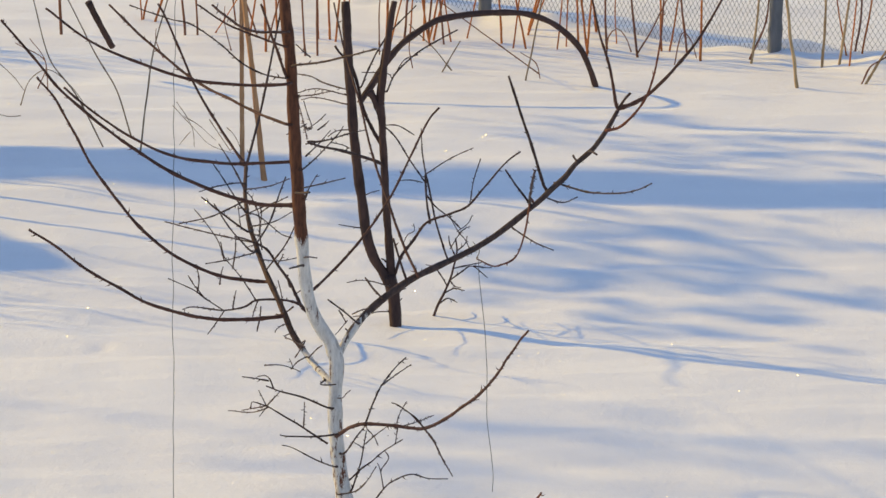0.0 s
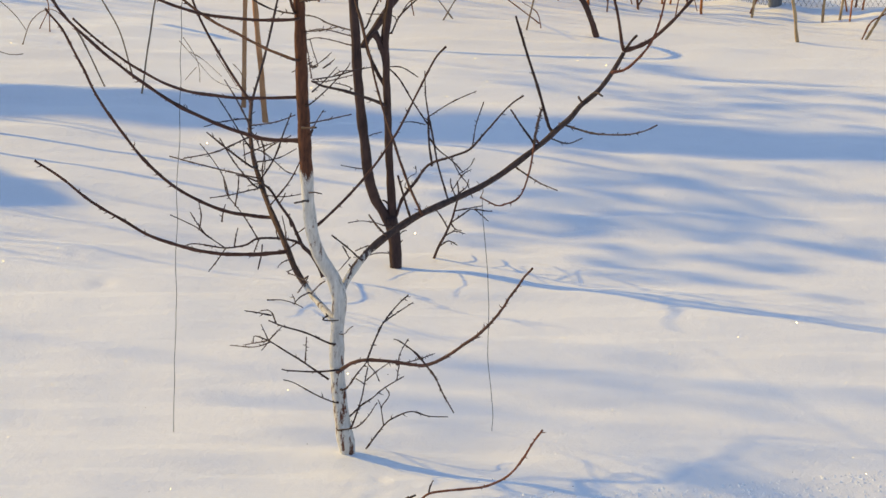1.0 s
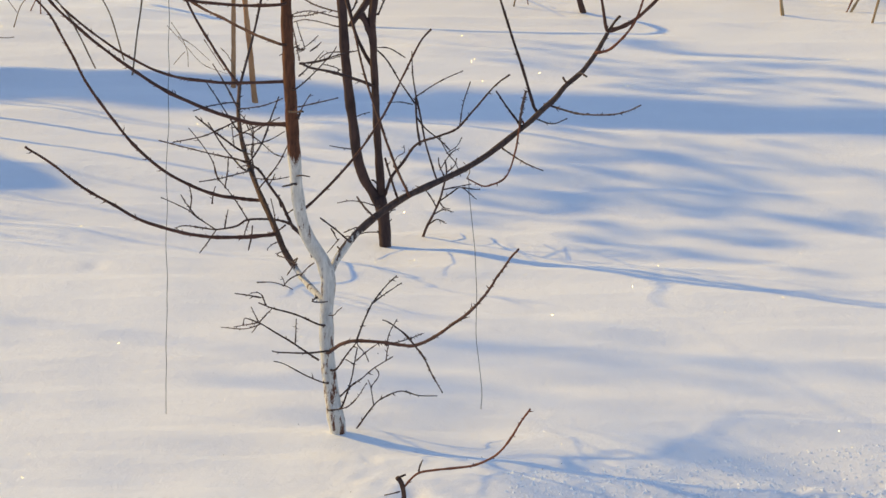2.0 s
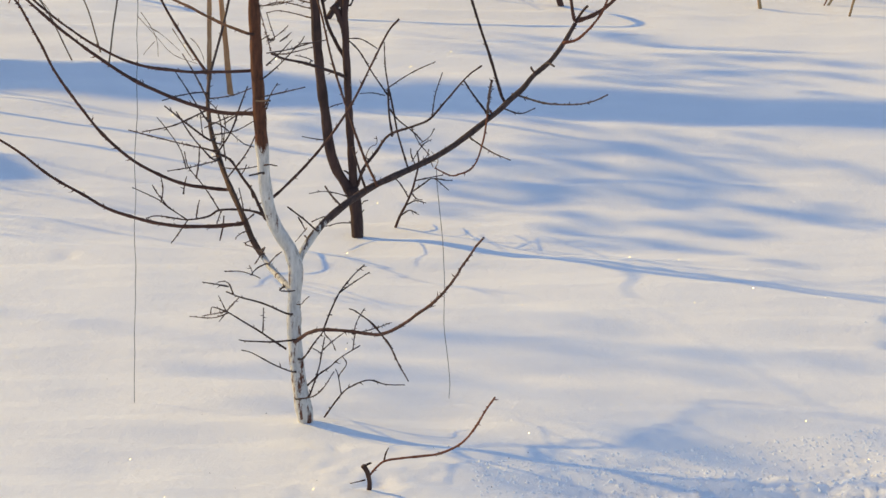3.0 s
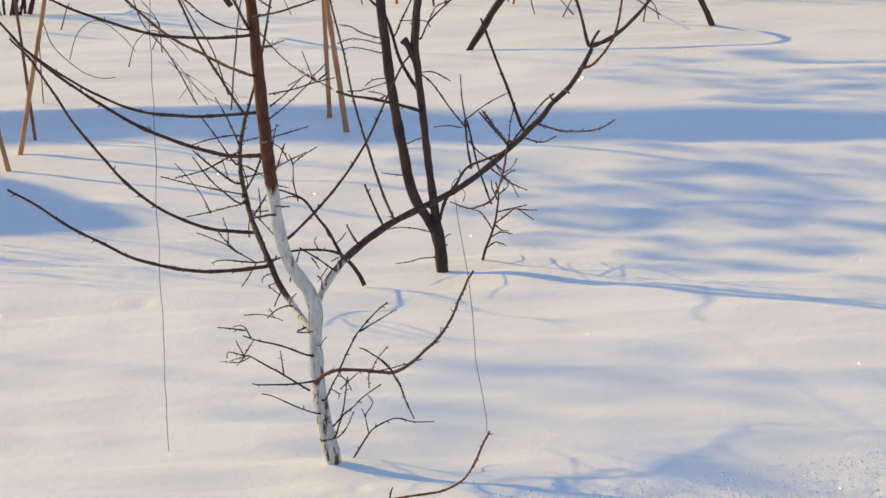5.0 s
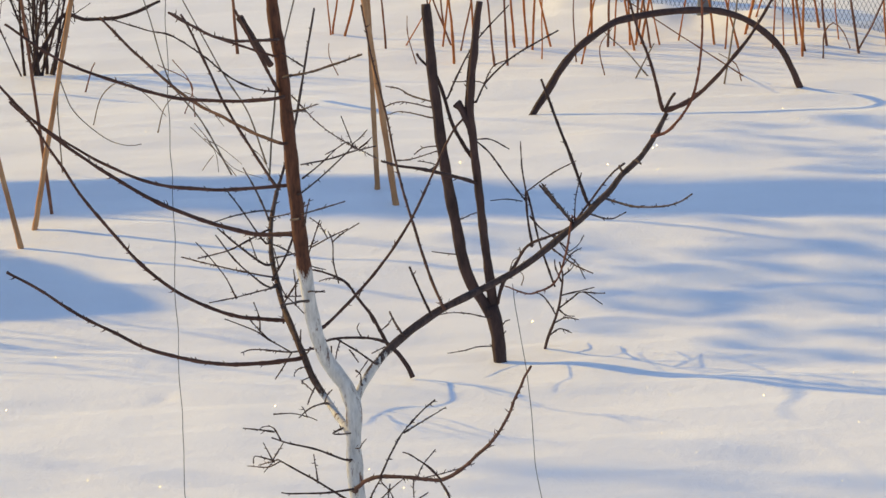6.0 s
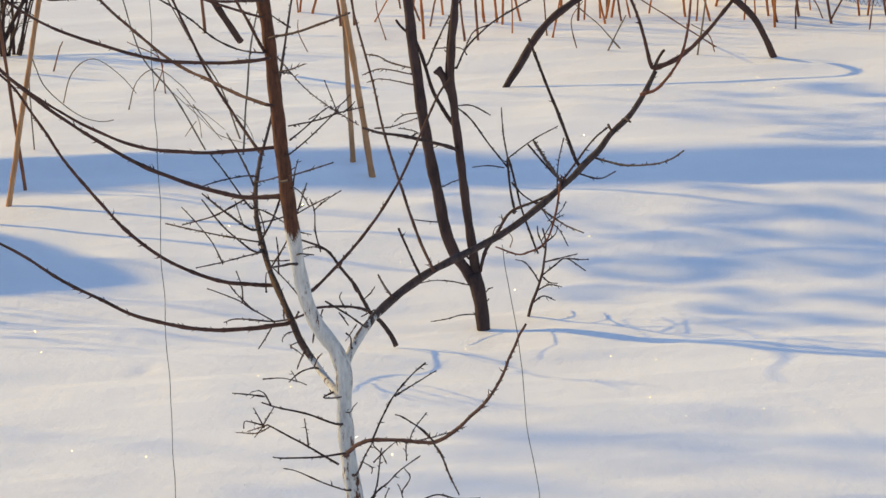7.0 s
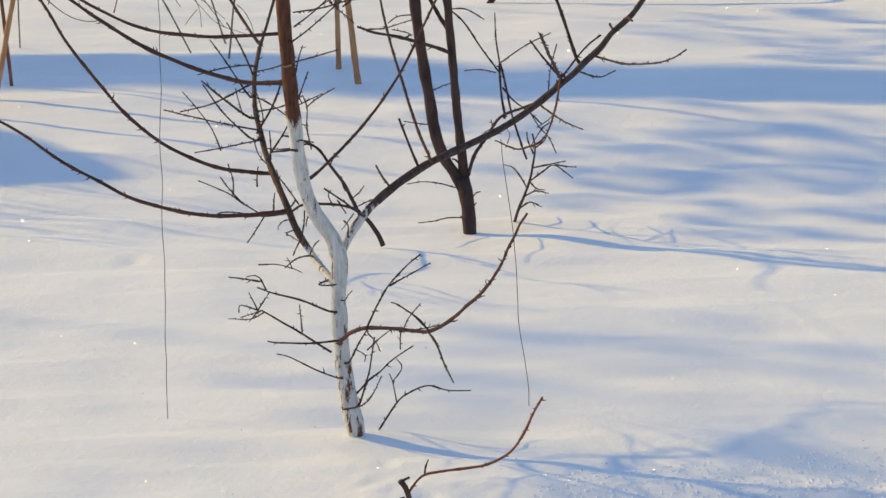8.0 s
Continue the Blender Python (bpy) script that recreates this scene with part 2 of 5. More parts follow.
def grow(tree, kind, points, r0, r1):
    """One part of a tree: a limb, branch or twig along a crooked line."""
    material = LOOKS[kind]
    if tree["bark"] == "dark" and kind in ("trunk", "branch", "stem", "stub"):
        material = DARK_BARK
    if kind == "limb" and points[0][0] > points[-1][0]:
        material = LIME_LEFT
    thick = kind in ("trunk", "limb", "stem")
    v, f = tube(points, r0, r1, 0.018 if thick else 0.013, 12 if thick else 6, 0.12 if thick else 0.35, 0.0 if thick else 0.17, grow_rng, 0.15 if kind == "trunk" else 0.0)
    if kind in ("branch", "branch_red", "branch_tan", "twig", "twig_red", "limb"):
        add_spurs(v, f, points, r0, r1)
    ob = finish(NAMES.get(kind, kind), v, f, material, tree)
    if kind in ("branch_red", "branch_tan", "twig_red"):
        tagged(ob, "reddish young bark" if kind != "branch_tan" else "red-brown sunlit bark")
    return ob


apple_tree = thing("apple_tree", (-0.010, 0.000, -0.070), "young bare apple tree with limewashed lower trunk, standing in snow", "tree")
apple_tree["bark"] = "brown"

# the near tree
TRUNK = [(-0.010, 0.015, -0.085), (-0.024, 0.002, 0.005), (-0.042, 0.012, 0.101), (-0.056, 0.024, 0.196), (-0.066, 0.035, 0.302), (-0.069, 0.047, 0.407), (-0.066, 0.058, 0.514), (-0.069, 0.063, 0.554), (-0.091, 0.060, 0.624), (-0.139, 0.052, 0.694), (-0.173, 0.036, 0.789), (-0.193, 0.020, 0.911), (-0.203, 0.003, 1.022), (-0.214, 0.004, 1.151), (-0.225, 0.014, 1.299), (-0.235, 0.025, 1.446), (-0.247, 0.038, 1.615), (-0.262, 0.052, 1.783), (-0.277, 0.061, 1.908)]
grow(apple_tree, "trunk", TRUNK + [(-0.306, 0.080, 2.317), (-0.321, 0.092, 2.735)], 0.0283, 0.0189)
grow(apple_tree, "limb", [(-0.080, 0.040, 0.459), (-0.125, 0.179, 0.478), (-0.176, 0.313, 0.507), (-0.232, 0.384, 0.577), (-0.267, 0.435, 0.643), (-0.302, 0.497, 0.708), (-0.350, 0.608, 0.789), (-0.383, 0.748, 0.848), (-0.414, 0.887, 0.910), (-0.431, 1.087, 0.982), (-0.433, 1.314, 1.050)], 0.0134, 0.0070)
grow(apple_tree, "limb", [(-0.433, 1.312, 1.046), (-0.410, 1.391, 1.125), (-0.379, 1.477, 1.244), (-0.349, 1.519, 1.396), (-0.321, 1.559, 1.547), (-0.301, 1.590, 1.655)], 0.0055, 0.0034)
grow(apple_tree, "limb", [(-0.061, 0.070, 0.553), (-0.034, 0.094, 0.613), (0.026, 0.134, 0.696), (0.109, 0.182, 0.764), (0.216, 0.246, 0.829), (0.344, 0.322, 0.877), (0.471, 0.386, 0.932), (0.581, 0.430, 1.002), (0.691, 0.467, 1.085), (0.742, 0.480, 1.132), (0.797, 0.495, 1.181), (0.835, 0.502, 1.229), (0.903, 0.517, 1.290), (0.954, 0.532, 1.363), (0.995, 0.551, 1.433)], 0.0155, 0.0090)
grow(apple_tree, "branch", [(0.991, 0.451, 1.458), (0.982, 0.446, 1.489), (0.956, 0.422, 1.620), (0.912, 0.400, 1.765), (0.883, 0.378, 1.888)], 0.0065, 0.0032)
grow(apple_tree, "branch", [(0.991, 0.468, 1.455), (1.054, 0.492, 1.474), (1.130, 0.524, 1.519), (1.228, 0.573, 1.618), (1.315, 0.619, 1.726), (1.390, 0.658, 1.854)], 0.0087, 0.0043)
grow(apple_tree, "branch_red", [(0.945, 0.456, 1.371), (1.005, 0.437, 1.395), (1.072, 0.391, 1.476), (1.111, 0.341, 1.573), (1.138, 0.272, 1.738), (1.145, 0.194, 1.926)], 0.0054, 0.0032)
grow(apple_tree, "spur", [(0.996, 0.447, 1.463), (1.015, 0.410, 1.501), (1.034, 0.378, 1.531)], 0.0065, 0.0054)
grow(apple_tree, "spur", [(0.884, 0.512, 1.274), (0.878, 0.487, 1.281), (0.893, 0.431, 1.296), (0.912, 0.366, 1.296)], 0.0043, 0.0032)
grow(apple_tree, "spur", [(0.847, 0.506, 1.241), (0.843, 0.498, 1.244), (0.834, 0.525, 1.249), (0.828, 0.548, 1.256)], 0.0043, 0.0043)
grow(apple_tree, "twig", [(0.737, 0.480, 1.128), (0.716, 0.489, 1.147), (0.674, 0.494, 1.282), (0.617, 0.505, 1.443), (0.575, 0.520, 1.567)], 0.0065, 0.0043)
grow(apple_tree, "twig", [(0.671, 0.460, 1.070), (0.663, 0.485, 1.079), (0.653, -0.214, 1.296), (0.653, -0.619, 1.419)], 0.0054, 0.0043)
grow(apple_tree, "twig_red", [(0.681, 0.464, 1.077), (0.667, 0.473, 1.098), (0.649, 0.407, 1.002), (0.624, 0.350, 0.925), (0.598, 0.318, 0.893), (0.559, 0.279, 0.883), (0.520, 0.231, 0.885), (0.459, 0.123, 0.934)], 0.0043, 0.0027)
grow(apple_tree, "twig", [(0.671, 0.460, 1.070), (0.663, 0.485, 1.079), (0.617, 0.434, 1.149), (0.566, 0.373, 1.230)], 0.0043, 0.0032)
grow(apple_tree, "twig", [(0.767, 0.486, 1.155), (0.765, 0.524, 1.153), (0.879, 0.347, 1.154), (0.982, 0.183, 1.183), (1.051, 0.063, 1.218), (1.105, -0.061, 1.270)], 0.0038, 0.0027)
grow(apple_tree, "twig", [(0.716, 0.514, 1.101), (0.789, 0.528, 1.076), (0.847, 0.511, 1.102)], 0.0032, 0.0022)
grow(apple_tree, "twig", [(0.591, 0.433, 1.010), (0.593, 0.475, 0.991), (0.676, 0.318, 0.965), (0.749, 0.188, 0.959)], 0.0032, 0.0021)
grow(apple_tree, "branch", [(0.239, 0.260, 0.837), (0.236, 0.222, 0.852), (0.181, 0.345, 0.945), (0.125, 0.495, 1.072), (0.075, 0.632, 1.188), (0.038, 0.758, 1.295), (0.006, 0.881, 1.405), (-0.048, 1.046, 1.551), (-0.096, 1.220, 1.721)], 0.0053, 0.0032)
grow(apple_tree, "twig", [(0.199, 0.197, 0.823), (0.162, 0.123, 0.944), (0.142, 0.078, 1.017)], 0.0048, 0.0037)
grow(apple_tree, "twig", [(0.109, 0.182, 0.764), (0.106, 0.126, 0.774), (0.067, 0.270, 0.788), (0.040, 0.377, 0.803)], 0.0043, 0.0032)
grow(apple_tree, "twig", [(0.015, 0.127, 0.681), (0.011, 0.073, 0.692), (-0.034, 0.010, 0.744), (-0.100, -0.078, 0.812)], 0.0037, 0.0027)
grow(apple_tree, "spur", [(-0.044, -0.040, 0.743), (-0.059, -0.053, 0.767), (-0.033, -0.025, 0.717)], 0.0021, 0.0021)
grow(apple_tree, "spur", [(-0.034, 0.094, 0.613), (-0.032, 0.023, 0.633), (-0.023, -0.079, 0.687), (-0.032, -0.129, 0.712)], 0.0032, 0.0021)
grow(apple_tree, "twig", [(-0.009, 0.196, 0.699), (0.036, 0.178, 0.724), (0.055, 0.177, 0.724)], 0.0024, 0.0019)
grow(apple_tree, "twig", [(-0.026, 0.213, 0.671), (-0.062, 0.246, 0.617), (-0.072, 0.252, 0.606)], 0.0019, 0.0014)
grow(apple_tree, "branch", [(-0.247, 0.038, 1.615), (-0.263, -0.006, 1.618), (-0.348, 0.011, 1.609), (-0.432, 0.027, 1.607), (-0.611, 0.048, 1.617), (-0.811, 0.044, 1.678), (-0.999, 0.024, 1.762), (-1.166, -0.023, 1.894)], 0.0069, 0.0042)
grow(apple_tree, "branch", [(-0.226, 0.016, 1.326), (-0.254, 0.019, 1.318), (-0.385, 0.011, 1.311), (-0.511, -0.004, 1.314), (-0.679, -0.038, 1.343), (-0.824, -0.095, 1.415), (-0.968, -0.178, 1.522), (-1.086, -0.263, 1.639)], 0.0069, 0.0042)
grow(apple_tree, "branch", [(-0.214, 0.004, 1.151), (-0.244, 0.007, 1.154), (-0.341, 0.033, 1.150), (-0.425, 0.045, 1.161), (-0.596, 0.053, 1.220), (-0.744, 0.046, 1.294), (-0.912, 0.025, 1.412), (-1.101, -0.016, 1.576), (-1.205, -0.057, 1.708), (-1.328, -0.105, 1.862)], 0.0079, 0.0042)
grow(apple_tree, "branch", [(-0.236, 0.027, 1.462), (-0.260, -0.001, 1.464), (-0.368, 0.125, 1.479), (-0.477, 0.250, 1.508), (-0.620, 0.410, 1.553), (-0.743, 0.547, 1.623), (-0.855, 0.675, 1.697), (-0.957, 0.792, 1.773)], 0.0063, 0.0042)
grow(apple_tree, "branch", [(-0.265, 0.054, 1.806), (-0.270, -0.014, 1.816), (-0.378, -0.225, 1.853), (-0.447, -0.389, 1.907), (-0.534, -0.664, 2.024)], 0.0057, 0.0042)
grow(apple_tree, "branch", [(-0.259, 0.049, 1.752), (-0.270, 0.022, 1.754), (-0.381, 0.003, 1.795), (-0.497, -0.024, 1.848), (-0.601, -0.064, 1.923)], 0.0042, 0.0032)
grow(apple_tree, "twig", [(-0.268, 0.025, 1.639), (-0.267, 0.004, 1.638), (-0.348, 0.040, 1.644), (-0.434, 0.066, 1.681), (-0.519, 0.079, 1.752), (-0.626, 0.101, 1.820), (-0.711, 0.137, 1.834), (-0.861, 0.190, 1.875)], 0.0032, 0.0021)
grow(apple_tree, "branch", [(-0.248, 0.041, 1.630), (-0.268, 0.025, 1.639), (-0.295, -0.078, 1.740), (-0.326, -0.185, 1.843), (-0.361, -0.316, 1.970)], 0.0063, 0.0042)
grow(apple_tree, "branch", [(-0.328, 0.545, 0.754), (-0.342, 0.603, 0.736), (-0.414, 0.597, 0.741), (-0.501, 0.570, 0.759), (-0.610, 0.578, 0.795), (-0.718, 0.578, 0.854), (-0.825, 0.567, 0.947), (-0.911, 0.568, 1.050), (-1.005, 0.522, 1.187), (-1.077, 0.430, 1.344), (-1.149, 0.345, 1.489), (-1.211, 0.293, 1.576)], 0.0076, 0.0043)
grow(apple_tree, "branch", [(-0.267, 0.435, 0.643), (-0.294, 0.413, 0.636), (-0.407, 0.414, 0.625), (-0.535, 0.408, 0.626), (-0.643, 0.393, 0.647), (-0.771, 0.366, 0.688), (-0.898, 0.338, 0.758), (-1.025, 0.301, 0.839), (-1.128, 0.231, 0.934), (-1.232, 0.170, 1.013)], 0.0075, 0.0043)
grow(apple_tree, "branch", [(-0.429, 1.328, 1.060), (-0.439, 1.417, 1.041), (-0.467, 1.455, 1.068), (-0.536, 1.548, 1.150), (-0.639, 1.640, 1.301), (-0.733, 1.699, 1.503), (-0.769, 1.721, 1.578), (-0.796, 1.737, 1.620)], 0.0066, 0.0045)
grow(apple_tree, "twig", [(-0.403, 0.837, 0.887), (-0.419, 0.710, 0.911), (-0.508, 0.779, 0.960), (-0.598, 0.896, 1.005)], 0.0050, 0.0029)
grow(apple_tree, "twig", [(-0.378, 0.724, 0.837), (-0.400, 0.591, 0.858), (-0.478, 0.418, 0.979), (-0.539, 0.349, 1.088)], 0.0038, 0.0023)
grow(apple_tree, "twig", [(-0.421, 0.962, 0.946), (-0.431, 0.843, 0.963), (-0.509, 0.858, 1.080), (-0.561, 0.844, 1.158)], 0.0038, 0.0023)
grow(apple_tree, "twig", [(-0.429, 1.001, 1.008), (-0.482, 1.131, 1.083), (-0.539, 1.239, 1.151)], 0.0039, 0.0023)
grow(apple_tree, "twig", [(-0.432, 1.169, 1.006), (-0.460, 1.077, 1.028), (-0.533, 0.973, 1.035), (-0.607, 0.866, 1.032)], 0.0033, 0.0020)
grow(apple_tree, "twig", [(-0.426, 1.025, 0.964), (-0.430, 0.928, 0.986), (-0.512, 0.924, 0.945), (-0.578, 0.966, 0.909), (-0.688, 1.025, 0.873)], 0.0036, 0.0021)
grow(apple_tree, "twig", [(-0.389, 0.773, 0.859), (-0.391, 0.641, 0.880), (-0.551, 0.786, 0.883), (-0.663, 0.907, 0.885), (-0.742, 0.994, 0.886)], 0.0034, 0.0021)
grow(apple_tree, "twig", [(-0.501, 0.537, 0.828), (-0.521, 0.445, 0.918), (-0.567, 0.407, 0.997), (-0.615, 0.403, 1.055)], 0.0028, 0.0017)
grow(apple_tree, "twig", [(-0.386, 0.760, 0.854), (-0.382, 0.630, 0.877), (-0.331, 0.631, 0.962), (-0.299, 0.697, 1.048), (-0.271, 0.723, 1.124)], 0.0049, 0.0029)
grow(apple_tree, "twig", [(-0.375, 0.711, 0.832), (-0.400, 0.573, 0.850), (-0.498, 0.361, 0.866), (-0.569, 0.324, 0.860)], 0.0032, 0.0019)
grow(apple_tree, "twig", [(-0.346, 0.591, 0.783), (-0.337, 0.480, 0.810), (-0.283, 0.410, 0.896), (-0.240, 0.374, 0.980), (-0.184, 0.376, 1.127)], 0.0037, 0.0022)
grow(apple_tree, "twig", [(-0.408, 0.861, 0.899), (-0.387, 0.737, 0.926), (-0.311, 0.809, 0.931), (-0.247, 0.877, 0.955)], 0.0030, 0.0018)
grow(apple_tree, "twig", [(-0.432, 1.127, 0.995), (-0.425, 1.024, 1.014), (-0.334, 0.879, 1.056), (-0.257, 0.733, 1.114)], 0.0030, 0.0018)
grow(apple_tree, "twig", [(-0.274, 0.446, 0.655), (-0.271, 0.367, 0.674), (-0.279, 0.307, 0.752), (-0.292, 0.305, 0.804)], 0.0030, 0.0018)
grow(apple_tree, "twig", [(-0.419, 0.930, 0.932), (-0.395, 0.820, 0.957), (-0.356, 0.876, 0.924), (-0.291, 1.015, 0.841), (-0.247, 1.085, 0.811)], 0.0026, 0.0017)
grow(apple_tree, "twig", [(-0.397, 0.810, 0.877), (-0.368, 0.688, 0.906), (-0.369, 0.560, 0.997), (-0.382, 0.479, 1.060)], 0.0026, 0.0017)
grow(apple_tree, "twig", [(-0.362, 0.658, 0.810), (-0.350, 0.537, 0.835), (-0.284, 0.549, 0.829), (-0.197, 0.547, 0.848)], 0.0026, 0.0017)
grow(apple_tree, "twig", [(-0.235, 0.362, 0.688), (-0.268, 0.521, 0.631), (-0.325, 0.757, 0.562)], 0.0032, 0.0019)
grow(apple_tree, "twig", [(-0.440, 0.718, 0.916), (-0.449, 0.603, 1.009), (-0.451, 0.573, 1.036)], 0.0022, 0.0017)
grow(apple_tree, "twig", [(-0.251, 0.416, 0.612), (-0.275, 0.349, 0.619), (-0.298, 0.407, 0.589), (-0.302, 0.438, 0.572)], 0.0021, 0.0017)
grow(apple_tree, "twig", [(-0.235, 0.389, 0.583), (-0.264, 0.324, 0.581), (-0.229, 0.157, 0.601), (-0.184, -0.066, 0.627)], 0.0021, 0.0017)
grow(apple_tree, "branch", [(-0.178, 0.032, 0.823), (-0.154, 0.068, 0.822), (-0.063, 0.148, 0.898), (0.021, 0.223, 0.983), (0.124, 0.312, 1.119), (0.208, 0.389, 1.280), (0.270, 0.445, 1.402), (0.312, 0.470, 1.449)], 0.0053, 0.0037)
grow(apple_tree, "twig", [(-0.252, 0.044, 1.676), (-0.232, -0.031, 1.695), (-0.137, -0.163, 1.731), (-0.031, -0.319, 1.784), (0.067, -0.473, 1.838)], 0.0048, 0.0032)
grow(apple_tree, "spur", [(-0.194, 0.018, 0.922), (-0.197, -0.086, 0.943), (-0.212, -0.187, 0.961), (-0.243, -0.390, 0.994)], 0.0053, 0.0032)
grow(apple_tree, "spur", [(-0.197, 0.013, 0.952), (-0.172, -0.108, 0.981), (-0.157, -0.024, 0.962), (-0.144, 0.062, 0.942)], 0.0032, 0.0021)
grow(apple_tree, "spur", [(-0.217, 0.006, 1.205), (-0.225, -0.146, 1.233), (-0.206, -0.218, 1.246), (-0.173, -0.341, 1.272)], 0.0042, 0.0042)
grow(apple_tree, "spur", [(-0.207, 0.339, 0.547), (-0.185, 0.032, 0.628), (-0.206, 0.030, 0.589), (-0.222, 0.085, 0.552)], 0.0032, 0.0021)
grow(apple_tree, "spur", [(-0.171, 0.301, 0.504), (-0.167, 0.114, 0.550), (-0.141, -0.022, 0.608), (-0.120, -0.082, 0.637)], 0.0032, 0.0021)
grow(apple_tree, "spur", [(-0.176, 0.313, 0.507), (-0.194, 0.079, 0.549), (-0.214, 0.013, 0.550), (-0.235, -0.075, 0.543)], 0.0032, 0.0021)
grow(apple_tree, "twig", [(-0.068, 0.041, 0.370), (-0.093, -0.021, 0.383), (-0.179, -0.056, 0.427), (-0.275, -0.081, 0.458), (-0.328, -0.100, 0.482)], 0.0042, 0.0025)
grow(apple_tree, "twig", [(-0.301, -0.079, 0.470), (-0.318, -0.112, 0.517), (-0.340, -0.118, 0.526), (-0.361, -0.119, 0.521)], 0.0027, 0.0017)
grow(apple_tree, "twig", [(-0.318, -0.092, 0.500), (-0.371, -0.114, 0.514), (-0.419, -0.141, 0.526)], 0.0027, 0.0017)
grow(apple_tree, "twig", [(-0.094, 0.020, 0.235), (-0.187, 0.028, 0.294), (-0.273, 0.037, 0.343), (-0.327, 0.046, 0.373)], 0.0042, 0.0025)
grow(apple_tree, "twig", [(-0.325, -0.123, 0.409), (-0.300, -0.185, 0.452), (-0.275, -0.246, 0.493)], 0.0027, 0.0017)
grow(apple_tree, "twig", [(-0.325, -0.123, 0.409), (-0.341, -0.115, 0.439), (-0.356, -0.110, 0.468)], 0.0025, 0.0017)
grow(apple_tree, "twig", [(-0.325, -0.123, 0.409), (-0.357, -0.156, 0.428), (-0.380, -0.178, 0.437), (-0.383, -0.184, 0.414)], 0.0025, 0.0017)
grow(apple_tree, "twig", [(-0.327, 0.046, 0.373), (-0.371, 0.167, 0.336), (-0.425, 0.310, 0.294)], 0.0025, 0.0017)
grow(apple_tree, "twig", [(-0.322, 0.049, 0.365), (-0.381, 0.215, 0.309), (-0.475, 0.435, 0.263)], 0.0025, 0.0017)
grow(apple_tree, "twig", [(-0.325, -0.119, 0.404), (-0.338, -0.140, 0.392), (-0.351, -0.164, 0.379)], 0.0021, 0.0017)
grow(apple_tree, "twig", [(-0.186, -0.039, 0.308), (-0.184, -0.096, 0.371), (-0.183, -0.153, 0.433)], 0.0025, 0.0017)
grow(apple_tree, "twig", [(-0.054, -0.152, 0.312), (-0.132, -0.218, 0.317), (-0.236, -0.337, 0.344), (-0.271, -0.381, 0.359)], 0.0042, 0.0025)
grow(apple_tree, "twig", [(-0.049, 0.019, 0.153), (-0.067, -0.020, 0.155), (-0.139, -0.041, 0.187), (-0.226, -0.098, 0.245), (-0.266, -0.116, 0.259)], 0.0032, 0.0019)
grow(apple_tree, "twig", [(0.266, -0.432, 0.403), (0.222, -0.433, 0.449), (0.158, -0.430, 0.494), (0.141, -0.427, 0.498)], 0.0036, 0.0021)
grow(apple_tree, "twig", [(0.265, -0.481, 0.413), (0.297, -0.567, 0.390), (0.329, -0.682, 0.349), (0.367, -0.802, 0.310)], 0.0037, 0.0023)
grow(apple_tree, "twig", [(0.161, -0.312, 0.384), (0.162, -0.212, 0.355), (0.239, 0.103, 0.304), (0.305, 0.375, 0.268)], 0.0025, 0.0017)
grow(apple_tree, "twig", [(0.046, -0.247, 0.375), (0.075, -0.126, 0.429), (0.105, -0.022, 0.472), (0.156, 0.111, 0.511), (0.197, 0.202, 0.532)], 0.0038, 0.0023)
grow(apple_tree, "twig", [(0.105, 0.034, 0.460), (0.159, 0.217, 0.460), (0.219, 0.361, 0.470)], 0.0030, 0.0018)
grow(apple_tree, "twig", [(-0.056, 0.024, 0.196), (-0.029, -0.058, 0.220), (0.010, -0.162, 0.300), (0.046, -0.243, 0.367)], 0.0038, 0.0023)
grow(apple_tree, "twig", [(-0.032, 0.005, 0.048), (-0.005, -0.009, 0.057), (0.030, 0.005, 0.160), (0.040, 0.011, 0.213), (0.052, 0.016, 0.288)], 0.0038, 0.0023)
grow(apple_tree, "twig", [(-0.041, 0.010, 0.093), (-0.014, 0.012, 0.095), (0.032, -0.017, 0.147), (0.073, -0.032, 0.181), (0.114, -0.055, 0.224), (0.188, -0.078, 0.278)], 0.0032, 0.0019)
grow(apple_tree, "twig", [(0.049, -0.270, 0.305), (0.090, -0.286, 0.346), (0.134, -0.298, 0.383)], 0.0025, 0.0017)
grow(apple_tree, "twig", [(-0.032, 0.005, 0.048), (-0.055, -0.023, 0.048), (0.013, -0.077, 0.075), (0.054, -0.130, 0.126), (0.089, -0.201, 0.200)], 0.0030, 0.0018)
grow(apple_tree, "twig", [(0.045, 0.089, -0.062), (0.120, 0.059, 0.053), (0.160, 0.056, 0.087), (0.224, 0.066, 0.110), (0.289, 0.103, 0.086), (0.364, 0.135, 0.078)], 0.0034, 0.0020)
grow(apple_tree, "twig", [(0.120, 0.059, 0.053), (0.106, 0.059, 0.129), (0.095, 0.060, 0.153)], 0.0026, 0.0017)
grow(apple_tree, "twig", [(0.106, 0.058, 0.124), (0.137, 0.076, 0.169), (0.119, 0.080, 0.200)], 0.0021, 0.0017)
grow(apple_tree, "twig", [(0.006, -0.207, 0.293), (0.038, -0.219, 0.276), (0.035, -0.222, 0.255)], 0.0021, 0.0017)
grow(apple_tree, "twig", [(0.054, -0.240, 0.373), (0.051, -0.283, 0.366), (0.079, -0.295, 0.338), (0.095, -0.304, 0.306)], 0.0021, 0.0017)
grow(apple_tree, "twig", [(0.161, -0.312, 0.384), (0.162, -0.212, 0.355), (0.172, -0.085, 0.370), (0.202, 0.097, 0.385)], 0.0025, 0.0017)
